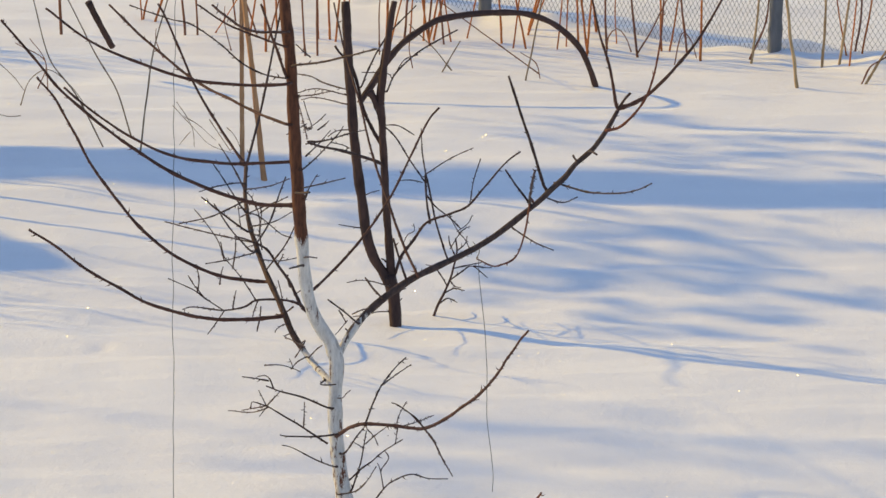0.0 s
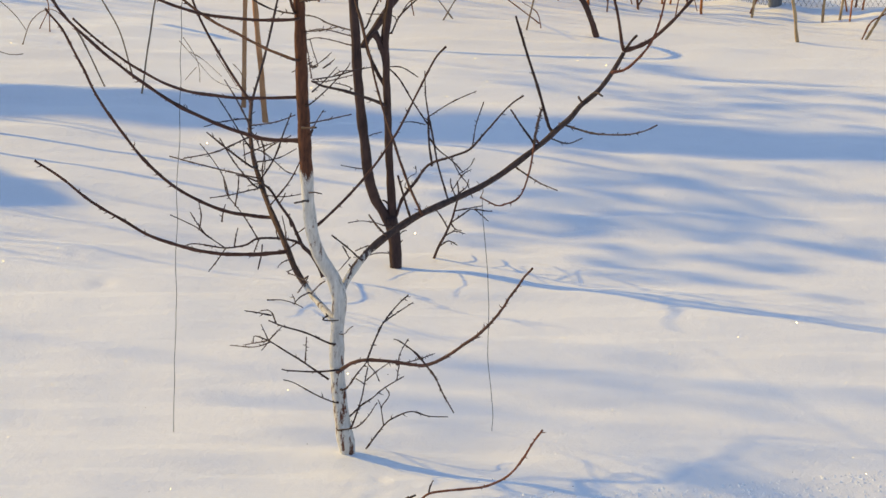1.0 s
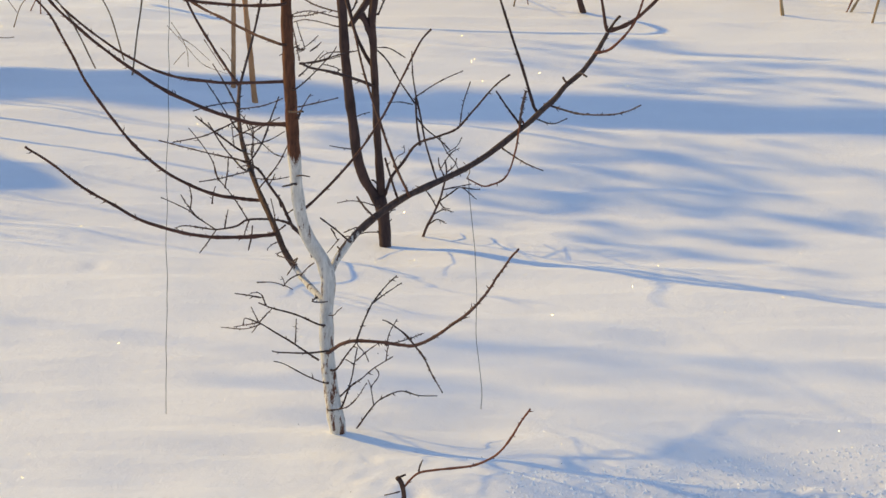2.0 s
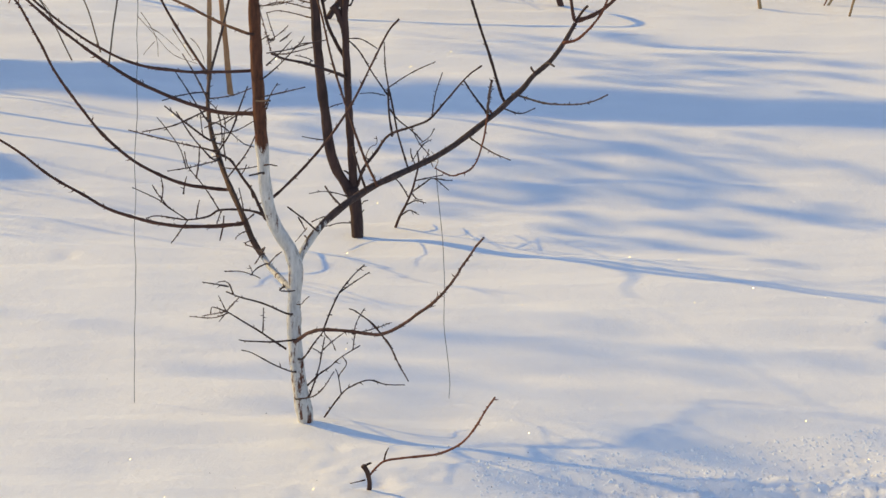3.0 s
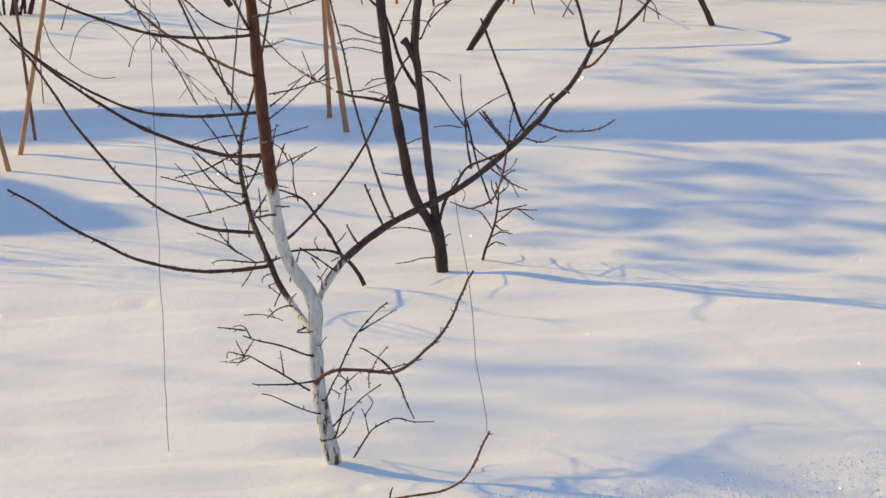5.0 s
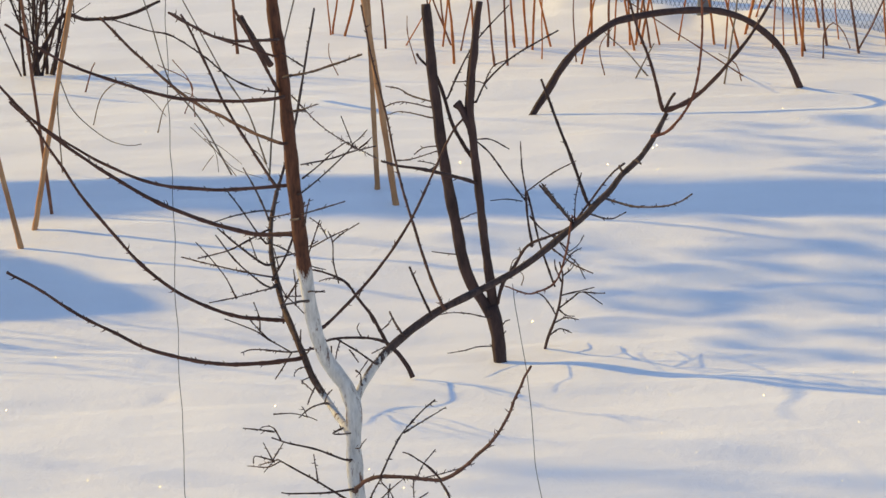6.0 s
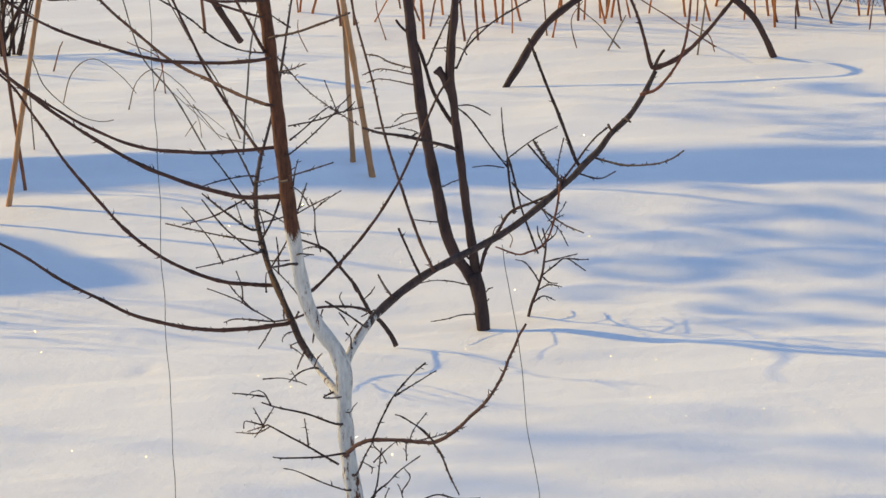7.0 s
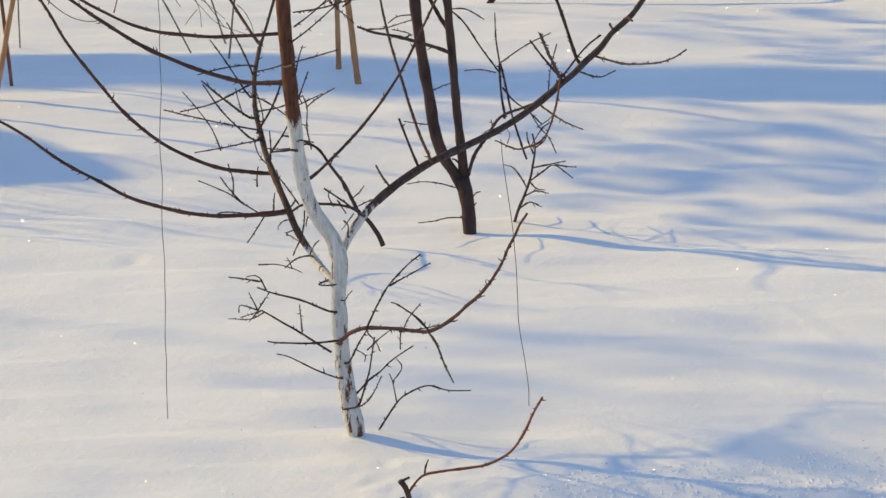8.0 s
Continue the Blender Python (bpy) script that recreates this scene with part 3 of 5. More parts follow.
grow(apple_tree, "twig", [(0.160, -0.296, 0.314), (0.163, -0.334, 0.360), (0.167, -0.357, 0.386)], 0.0023, 0.0017)
grow(apple_tree, "twig", [(-0.101, 0.115, 0.465), (-0.124, -0.072, 0.486), (-0.096, -0.056, 0.479), (-0.065, -0.059, 0.483)], 0.0037, 0.0022)
grow(apple_tree, "twig", [(-0.337, 0.067, 0.525), (-0.279, 0.097, 0.520), (-0.227, 0.139, 0.497), (-0.201, 0.163, 0.479)], 0.0023, 0.0017)
grow(apple_tree, "twig", [(-0.228, 0.116, 0.501), (-0.237, 0.100, 0.533), (-0.244, 0.095, 0.544)], 0.0019, 0.0017)
grow(apple_tree, "twig", [(-0.069, 0.047, 0.407), (-0.041, -0.027, 0.424), (-0.027, -0.062, 0.448), (-0.011, -0.096, 0.469)], 0.0021, 0.0017)
grow(apple_tree, "branch_tan", [(-0.062, 0.030, 0.263), (-0.058, -0.101, 0.296), (-0.033, -0.142, 0.323), (-0.007, -0.183, 0.348), (0.046, -0.235, 0.372), (0.130, -0.292, 0.382), (0.214, -0.348, 0.386), (0.266, -0.385, 0.392), (0.336, -0.467, 0.443), (0.396, -0.557, 0.510), (0.455, -0.650, 0.579), (0.512, -0.765, 0.669), (0.557, -0.891, 0.771), (0.594, -1.001, 0.858), (0.627, -1.088, 0.921)], 0.0078, 0.0042)
grow(apple_tree, "branch", [(-0.247, 0.038, 1.615), (-0.244, 0.217, 1.585), (-0.222, 0.808, 1.382), (-0.210, 1.511, 1.189), (-0.201, 2.610, 0.917)], 0.0021, 0.0016)
grow(apple_tree, "twig", [(-0.207, 1.915, 1.089), (-0.177, 1.520, 1.170), (-0.196, 1.504, 1.230), (-0.210, 1.474, 1.284)], 0.0028, 0.0017)
grow(apple_tree, "twig", [(-0.207, 1.915, 1.089), (-0.183, 1.521, 1.171), (-0.150, 1.522, 1.196), (-0.123, 1.503, 1.227)], 0.0028, 0.0017)
grow(apple_tree, "twig", [(-0.208, 1.715, 1.139), (-0.203, 1.522, 1.180), (-0.235, 1.522, 1.160), (-0.278, 1.524, 1.138)], 0.0028, 0.0017)
grow(apple_tree, "twig", [(-0.155, 1.519, 1.159), (-0.132, 1.534, 1.173), (-0.110, 1.519, 1.197)], 0.0028, 0.0017)
grow(apple_tree, "twig", [(-0.191, -0.076, 1.404), (-0.111, 0.030, 1.400), (-0.035, 0.125, 1.407), (0.034, 0.210, 1.408)], 0.0030, 0.0019)
grow(apple_tree, "twig", [(-0.224, 0.014, 1.285), (-0.198, -0.014, 1.298), (-0.133, 0.131, 1.334), (-0.069, 0.283, 1.379), (-0.052, 0.328, 1.399)], 0.0030, 0.0019)
grow(apple_tree, "twig", [(-0.192, -0.045, 1.351), (-0.146, 0.084, 1.372), (-0.100, 0.221, 1.401)], 0.0030, 0.0019)
grow(apple_tree, "twig", [(-0.218, 0.008, 1.218), (-0.186, -0.041, 1.233), (-0.108, -0.096, 1.263), (-0.042, -0.143, 1.289)], 0.0030, 0.0019)
grow(apple_tree, "twig", [(-0.216, 0.005, 1.178), (-0.195, -0.012, 1.184), (-0.173, -0.140, 1.256), (-0.146, -0.267, 1.325)], 0.0030, 0.0019)
grow(apple_tree, "twig", [(-0.232, 0.541, 1.474), (-0.216, -0.049, 1.580), (-0.163, -0.181, 1.611), (-0.098, -0.357, 1.657)], 0.0030, 0.0019)
grow(apple_tree, "twig", [(-0.179, 0.043, 1.713), (-0.214, -0.052, 1.759), (-0.232, -0.106, 1.786)], 0.0030, 0.0019)
grow(apple_tree, "fibre", [(-0.706, 1.264, 1.310), (-0.664, 1.301, 1.241), (-0.642, 1.326, 1.182), (-0.637, 1.332, 1.120)], 0.0015, 0.0010)
grow(apple_tree, "fibre", [(-0.722, 1.273, 1.295), (-0.649, 1.320, 1.207), (-0.578, 1.324, 1.133), (-0.479, 1.317, 1.097)], 0.0015, 0.0010)
grow(apple_tree, "fibre", [(-0.679, 1.298, 1.248), (-0.623, 1.316, 1.212), (-0.552, 1.322, 1.149)], 0.0015, 0.0010)
grow(apple_tree, "fibre", [(-0.510, 1.317, 1.202), (-0.483, 1.317, 1.176), (-0.459, 1.315, 1.130), (-0.453, 1.315, 1.101)], 0.0015, 0.0010)
grow(apple_tree, "fibre", [(-0.652, 1.327, 1.182), (-0.675, 1.331, 1.155), (-0.696, 1.338, 1.126)], 0.0015, 0.0010)
grow(apple_tree, "fibre", [(0.468, 0.681, 0.822), (0.478, 0.657, 0.860), (0.451, 0.641, 0.896)], 0.0019, 0.0013)
grow(apple_tree, "fibre", [(-0.562, 0.459, 1.393), (-0.535, 0.485, 1.346), (-0.498, 0.519, 1.285), (-0.481, 0.535, 1.256)], 0.0019, 0.0013)

rear_tree = thing("fruit_tree", (0.180, 3.183, -0.013), "dark bare forked fruit tree standing in deep snow", "tree")
rear_tree["bark"] = "dark"

# the tree behind it
grow(rear_tree, "trunk", [(0.180, 3.184, -0.007), (0.176, 3.193, 0.051), (0.170, 3.207, 0.121), (0.160, 3.219, 0.179), (0.148, 3.225, 0.219)], 0.0238, 0.0274)
grow(rear_tree, "stem", [(0.160, 3.218, 0.172), (0.118, 3.229, 0.242), (0.076, 3.226, 0.309), (0.049, 3.221, 0.402), (0.026, 3.213, 0.565), (-0.000, 3.202, 0.747), (-0.021, 3.189, 0.965), (-0.039, 3.203, 1.178), (-0.052, 3.221, 1.389)], 0.0225, 0.0190)
grow(rear_tree, "stem", [(0.160, 3.218, 0.172), (0.156, 3.228, 0.237), (0.148, 3.221, 0.336), (0.133, 3.213, 0.506), (0.122, 3.202, 0.677), (0.109, 3.190, 0.859), (0.104, 3.184, 0.992), (0.120, 3.195, 1.158), (0.136, 3.207, 1.300), (0.153, 3.212, 1.395)], 0.0178, 0.0136)
grow(rear_tree, "stub", [(0.108, 3.190, 0.871), (0.111, 3.189, 0.877), (0.096, 3.186, 0.930), (0.072, 3.186, 0.987), (0.050, 3.189, 1.014)], 0.0130, 0.0154)
grow(rear_tree, "branch", [(0.121, 3.201, 0.693), (0.117, 3.199, 0.697), (0.062, 3.091, 0.745), (-0.045, 2.982, 0.797), (-0.151, 2.875, 0.839), (-0.199, 2.767, 0.877)], 0.0076, 0.0047)
grow(rear_tree, "twig", [(-0.203, 3.317, 0.775), (-0.142, 3.277, 0.785), (-0.070, 3.236, 0.812), (0.003, 3.195, 0.842)], 0.0029, 0.0020)
grow(rear_tree, "twig", [(-0.009, 3.195, 0.847), (-0.038, 3.198, 0.848), (-0.083, 3.198, 0.842), (-0.118, 3.202, 0.817)], 0.0029, 0.0020)
grow(rear_tree, "twig", [(-0.045, 2.982, 0.797), (-0.036, 3.201, 0.775), (-0.081, 3.201, 0.789), (-0.105, 3.202, 0.792)], 0.0029, 0.0020)
grow(rear_tree, "twig", [(-0.025, 3.193, 1.023), (-0.043, 3.192, 1.022), (-0.133, 3.342, 1.019), (-0.192, 3.488, 1.021), (-0.256, 3.635, 1.006)], 0.0034, 0.0024)
grow(rear_tree, "twig", [(-0.024, 3.191, 1.003), (-0.044, 3.191, 0.998), (-0.144, 3.268, 1.008), (-0.192, 3.341, 0.994), (-0.248, 3.416, 0.963)], 0.0029, 0.0020)
grow(rear_tree, "twig", [(-0.021, 3.189, 0.965), (-0.044, 3.190, 0.959), (-0.108, 3.265, 0.961), (-0.180, 3.340, 0.959), (-0.232, 3.416, 0.934)], 0.0029, 0.0020)
grow(rear_tree, "branch", [(0.114, 3.241, 0.771), (0.072, 3.225, 0.845), (0.030, 3.210, 0.938), (-0.001, 3.205, 1.059), (-0.021, 3.199, 1.119)], 0.0083, 0.0060)
grow(rear_tree, "twig", [(0.105, 3.184, 0.968), (0.086, 3.185, 0.973), (0.095, 3.192, 1.087), (0.108, 3.200, 1.194)], 0.0044, 0.0029)
grow(rear_tree, "twig", [(0.007, 3.206, 1.026), (0.021, 3.190, 1.037), (0.055, 3.268, 1.109), (0.124, 3.347, 1.223), (0.246, 3.424, 1.343)], 0.0039, 0.0029)
grow(rear_tree, "twig", [(0.108, 3.187, 1.022), (0.127, 3.185, 1.017), (0.162, 3.270, 1.079), (0.244, 3.354, 1.145), (0.327, 3.436, 1.186), (0.423, 3.518, 1.225)], 0.0039, 0.0029)
grow(rear_tree, "twig", [(0.254, 3.192, 1.174), (0.196, 3.193, 1.149), (0.161, 3.189, 1.088)], 0.0024, 0.0020)
grow(rear_tree, "twig", [(0.108, 3.190, 0.871), (0.119, 3.190, 0.867), (0.167, 3.212, 0.816), (0.228, 3.239, 0.716), (0.294, 3.263, 0.616)], 0.0031, 0.0029)
grow(rear_tree, "twig", [(0.108, 3.190, 0.871), (0.125, 3.189, 0.872), (0.177, 3.187, 0.871), (0.245, 3.187, 0.832)], 0.0024, 0.0020)
grow(rear_tree, "branch", [(0.157, 3.226, 0.225), (0.173, 3.227, 0.226), (0.200, 3.207, 0.311), (0.246, 3.187, 0.380), (0.304, 3.168, 0.463), (0.398, 3.148, 0.505), (0.468, 3.130, 0.541), (0.537, 3.106, 0.626), (0.629, 3.083, 0.740), (0.688, 3.064, 0.791)], 0.0071, 0.0029)
grow(rear_tree, "twig", [(0.312, 3.165, 0.467), (0.317, 3.207, 0.458), (0.303, 3.237, 0.529), (0.294, 3.261, 0.650)], 0.0049, 0.0039)
grow(rear_tree, "twig", [(0.396, 3.214, 0.293), (0.378, 3.241, 0.336), (0.341, 3.260, 0.452), (0.315, 3.281, 0.569), (0.297, 3.305, 0.642)], 0.0039, 0.0039)
grow(rear_tree, "twig", [(0.294, 3.261, 0.650), (0.395, 3.244, 0.722), (0.493, 3.225, 0.774)], 0.0029, 0.0020)
grow(rear_tree, "twig", [(0.297, 3.262, 0.645), (0.281, 3.312, 0.732), (0.275, 3.360, 0.829)], 0.0029, 0.0020)
grow(rear_tree, "twig", [(0.282, 3.242, 0.620), (0.229, 3.168, 0.644), (0.174, 3.092, 0.654)], 0.0025, 0.0020)
grow(rear_tree, "twig", [(0.303, 3.311, 0.551), (0.340, 3.312, 0.503), (0.401, 3.312, 0.456), (0.450, 3.316, 0.407)], 0.0034, 0.0024)
grow(rear_tree, "twig", [(0.398, 3.148, 0.505), (0.405, 3.312, 0.456), (0.439, 3.353, 0.387), (0.471, 3.390, 0.344), (0.497, 3.428, 0.276)], 0.0029, 0.0020)
grow(rear_tree, "twig", [(0.475, 3.128, 0.548), (0.481, 3.154, 0.543), (0.495, 3.112, 0.654), (0.522, 3.074, 0.757)], 0.0025, 0.0020)
grow(rear_tree, "twig", [(0.431, 3.317, 0.395), (0.479, 3.366, 0.422), (0.498, 3.418, 0.449)], 0.0022, 0.0017)
grow(rear_tree, "twig", [(0.404, 3.321, 0.320), (0.451, 3.371, 0.385), (0.488, 3.422, 0.399)], 0.0022, 0.0017)
grow(rear_tree, "twig", [(0.225, 3.197, 0.349), (0.208, 3.438, 0.313), (0.224, 3.434, 0.355), (0.253, 3.434, 0.373), (0.250, 3.431, 0.405)], 0.0023, 0.0017)
grow(rear_tree, "twig", [(0.045, 3.220, 0.432), (0.025, 3.220, 0.426), (-0.016, 3.221, 0.430), (-0.068, 3.223, 0.438)], 0.0025, 0.0020)
grow(rear_tree, "twig", [(0.153, 3.226, 0.273), (0.142, 3.225, 0.274), (0.124, 3.226, 0.291), (0.113, 3.225, 0.293)], 0.0039, 0.0029)
grow(rear_tree, "twig", [(0.153, 3.220, 0.184), (0.142, 3.113, 0.201), (0.082, 3.012, 0.238), (0.023, 2.904, 0.266), (-0.029, 2.797, 0.278)], 0.0025, 0.0020)
grow(rear_tree, "twig", [(0.166, 3.211, 0.142), (0.187, 3.210, 0.145), (0.203, 3.215, 0.164), (0.220, 3.213, 0.169)], 0.0029, 0.0020)
grow(rear_tree, "twig", [(0.152, 3.403, 1.026), (0.127, 3.406, 1.054), (0.020, 3.411, 1.056)], 0.0021, 0.0020)
grow(rear_tree, "twig", [(0.026, 3.213, 0.565), (0.036, 3.431, 0.522), (0.065, 3.429, 0.536), (0.103, 3.428, 0.547)], 0.0022, 0.0020)
grow(rear_tree, "twig", [(-0.036, 3.201, 1.140), (-0.045, 3.201, 1.147), (-0.079, 3.205, 1.181), (-0.093, 3.208, 1.204)], 0.0048, 0.0039)
grow(rear_tree, "twig", [(0.174, 3.198, 0.070), (0.156, 3.198, 0.071), (0.099, 3.131, 0.084), (0.051, 3.059, 0.086), (-0.002, 2.989, 0.093)], 0.0029, 0.0017)
grow(rear_tree, "spur", [(0.173, 3.201, 0.089), (0.164, 3.202, 0.088), (0.186, 3.205, 0.107), (0.204, 3.208, 0.128)], 0.0042, 0.0021)

low_shrub = thing("shrub", (-0.134, 2.882, 0.019), "low dark shrub leaning sideways out of the snow", "shrub")
low_shrub["bark"] = "dark"
sapling = thing("sapling", (0.340, 3.386, 0.004), "small bare dark sapling with fine twigs in snow", "sapling")
sapling["bark"] = "dark"
sprout = thing("root_sprout", (0.219, -0.965, -0.050), "red-brown sprout bending up from a snowy stub", "sprout")
sprout["bark"] = "dark"

grow(low_shrub, "stem", [(-0.127, 2.865, 0.030), (-0.145, 2.866, 0.073), (-0.181, 2.869, 0.125), (-0.216, 2.875, 0.155)], 0.0094, 0.0084)
grow(low_shrub, "branch", [(-0.216, 2.875, 0.155), (-0.244, 2.873, 0.212), (-0.272, 2.871, 0.271), (-0.321, 2.874, 0.336), (-0.371, 2.879, 0.401), (-0.445, 2.902, 0.431), (-0.500, 2.922, 0.440)], 0.0073, 0.0031)
grow(low_shrub, "branch", [(-0.214, 2.872, 0.161), (-0.257, 2.807, 0.193), (-0.326, 2.718, 0.219), (-0.407, 2.623, 0.233), (-0.453, 2.578, 0.214), (-0.543, 2.474, 0.222), (-0.656, 2.325, 0.267), (-0.700, 2.277, 0.265)], 0.0058, 0.0023)
grow(low_shrub, "twig", [(-0.535, 2.440, 0.229), (-0.612, 2.395, 0.289), (-0.657, 2.366, 0.329), (-0.760, 2.320, 0.384)], 0.0030, 0.0020)
grow(low_shrub, "twig", [(-0.531, 2.441, 0.227), (-0.565, 2.451, 0.172), (-0.599, 2.458, 0.123)], 0.0030, 0.0020)
grow(low_shrub, "twig", [(-0.400, 2.408, 0.278), (-0.457, 2.338, 0.382), (-0.497, 2.296, 0.441), (-0.530, 2.262, 0.489), (-0.545, 2.214, 0.562)], 0.0030, 0.0020)
grow(low_shrub, "twig", [(-0.496, 2.328, 0.429), (-0.485, 2.254, 0.520), (-0.483, 2.196, 0.590)], 0.0030, 0.0020)
grow(low_shrub, "twig", [(-0.611, 2.412, 0.285), (-0.657, 2.346, 0.357), (-0.678, 2.308, 0.400)], 0.0030, 0.0020)
grow(low_shrub, "twig", [(-0.642, 2.399, 0.311), (-0.634, 2.338, 0.383), (-0.645, 2.278, 0.453)], 0.0030, 0.0020)
grow(low_shrub, "twig", [(-0.496, 2.435, 0.236), (-0.489, 2.376, 0.295), (-0.482, 2.338, 0.334)], 0.0030, 0.0020)
grow(low_shrub, "twig", [(-0.381, 2.421, 0.252), (-0.384, 2.430, 0.203), (-0.396, 2.440, 0.142)], 0.0030, 0.0020)
grow(low_shrub, "twig", [(-0.549, 2.372, 0.353), (-0.542, 2.311, 0.413), (-0.535, 2.279, 0.444)], 0.0030, 0.0020)
grow(low_shrub, "twig", [(-0.401, 2.941, 0.164), (-0.416, 2.939, 0.118), (-0.421, 2.939, 0.090)], 0.0029, 0.0019)
grow(low_shrub, "twig", [(-0.384, 2.806, 0.410), (-0.393, 2.737, 0.506), (-0.386, 2.671, 0.593), (-0.397, 2.635, 0.643)], 0.0029, 0.0019)
grow(low_shrub, "twig", [(-0.391, 2.710, 0.585), (-0.350, 2.670, 0.624), (-0.278, 2.613, 0.674)], 0.0029, 0.0019)
grow(low_shrub, "twig", [(-0.473, 2.724, 0.564), (-0.403, 2.679, 0.607), (-0.322, 2.627, 0.652)], 0.0029, 0.0019)
grow(low_shrub, "twig", [(-0.406, 2.701, 0.602), (-0.428, 2.644, 0.664), (-0.459, 2.606, 0.700)], 0.0029, 0.0019)
grow(low_shrub, "twig", [(-0.266, 2.899, 0.233), (-0.276, 2.847, 0.276), (-0.276, 2.817, 0.303)], 0.0029, 0.0019)
grow(low_shrub, "twig", [(-0.249, 2.918, 0.196), (-0.210, 2.866, 0.237), (-0.192, 2.836, 0.265)], 0.0029, 0.0019)
grow(low_shrub, "twig", [(-0.318, 2.840, 0.344), (-0.304, 2.802, 0.372), (-0.295, 2.765, 0.401)], 0.0029, 0.0019)
grow(low_shrub, "twig", [(-0.316, 2.936, 0.167), (-0.329, 2.881, 0.218), (-0.318, 2.851, 0.245)], 0.0029, 0.0019)
grow(low_shrub, "twig", [(-0.362, 2.801, 0.417), (-0.411, 2.769, 0.437), (-0.453, 2.756, 0.428)], 0.0029, 0.0019)
grow(sapling, "stem", [(0.337, 3.337, 0.015), (0.356, 3.301, 0.080), (0.382, 3.267, 0.141), (0.407, 3.227, 0.213), (0.420, 3.193, 0.274), (0.431, 3.154, 0.346), (0.424, 3.121, 0.406)], 0.0064, 0.0031)
grow(sapling, "twig", [(0.406, 3.231, 0.205), (0.456, 3.244, 0.240), (0.498, 3.257, 0.261), (0.565, 3.338, 0.195)], 0.0031, 0.0019)
grow(sapling, "twig", [(0.359, 3.298, 0.085), (0.399, 3.343, 0.102), (0.437, 3.410, 0.072)], 0.0032, 0.0019)
grow(sapling, "twig", [(0.381, 3.268, 0.139), (0.425, 3.316, 0.151), (0.469, 3.377, 0.129)], 0.0032, 0.0019)
grow(sapling, "twig", [(0.417, 3.200, 0.261), (0.458, 3.234, 0.264), (0.539, 3.299, 0.269)], 0.0031, 0.0019)
grow(sapling, "twig", [(0.393, 3.247, 0.177), (0.368, 3.267, 0.216), (0.340, 3.287, 0.246), (0.303, 3.317, 0.252)], 0.0031, 0.0019)
grow(sapling, "twig", [(0.431, 3.154, 0.346), (0.465, 3.203, 0.367), (0.474, 3.234, 0.392)], 0.0031, 0.0019)
grow(sapling, "twig", [(0.424, 3.167, 0.322), (0.401, 3.212, 0.367), (0.397, 3.236, 0.394)], 0.0031, 0.0019)
grow(sapling, "twig", [(0.406, 3.234, 0.201), (0.426, 3.310, 0.162), (0.454, 3.370, 0.144)], 0.0032, 0.0019)
grow(sapling, "twig", [(0.503, 3.190, 0.275), (0.551, 3.266, 0.253), (0.579, 3.311, 0.243)], 0.0031, 0.0019)
grow(sprout, "stem", [(0.225, -0.933, -0.106), (0.231, -0.965, -0.047), (0.219, -1.004, 0.011), (0.204, -1.017, 0.035)], 0.0084, 0.0093)
grow(sprout, "branch_red", [(0.231, -0.988, -0.007), (0.255, -1.020, 0.031), (0.286, -1.041, 0.061), (0.348, -1.056, 0.077), (0.419, -1.064, 0.087), (0.481, -1.075, 0.100), (0.541, -1.099, 0.132), (0.581, -1.132, 0.173), (0.618, -1.186, 0.239), (0.652, -1.251, 0.317), (0.679, -1.300, 0.371)], 0.0046, 0.0041)
grow(sprout, "twig", [(0.282, -0.999, 0.049), (0.287, -1.016, 0.081), (0.297, -1.027, 0.107)], 0.0025, 0.0021)
grow(sprout, "twig", [(0.215, -0.982, -0.027), (0.185, -0.974, -0.038), (0.158, -0.968, -0.046)], 0.0025, 0.0021)
grow(sprout, "twig", [(0.219, -1.004, 0.011), (0.210, -1.017, 0.035), (0.235, -1.019, 0.047)], 0.0062, 0.0041)


# ---- bent trunk ----
def single(name, points, r0, r1, material, label, category, group="", sides=8, wobble=0.2, step=0.02, seed=1, buds=0.0):
    v, f = tube(points, r0, r1, step, sides, wobble, buds, random.Random(seed))
    return tagged(finish(name, v, f, material), label, category, group)


single("bent_trunk", [(-0.013, 7.323, 0.132), (0.013, 7.313, 0.192), (0.084, 7.362, 0.303), (0.197, 7.431, 0.457), (0.330, 7.510, 0.548), (0.437, 7.573, 0.586), (0.740, 7.666, 0.597), (0.935, 7.755, 0.540), (1.078, 7.820, 0.405), (1.172, 7.929, 0.187), (1.187, 7.994, 0.102)],
       0.0170, 0.0135, DARK_BARK, "dark trunk bent over in an arch, both ends in snow", "bent trunk", sides=12, step=0.015)

# ---- wooden stakes ----
def stake(foot, top, r, material=STAKE_WOOD, group="wooden stakes", label="tan wooden garden stake standing slanted in the snow", seed=1):
    a, b = Vector(foot), Vector(top)
    way = b - a
    return single("wooden_stake", [a - way * 0.08, a, a + way * 0.5, b, b + way * 0.35], r, r * 0.8, material, label, "stake", group, 8, 0.15, 0.03, seed, 0.0)


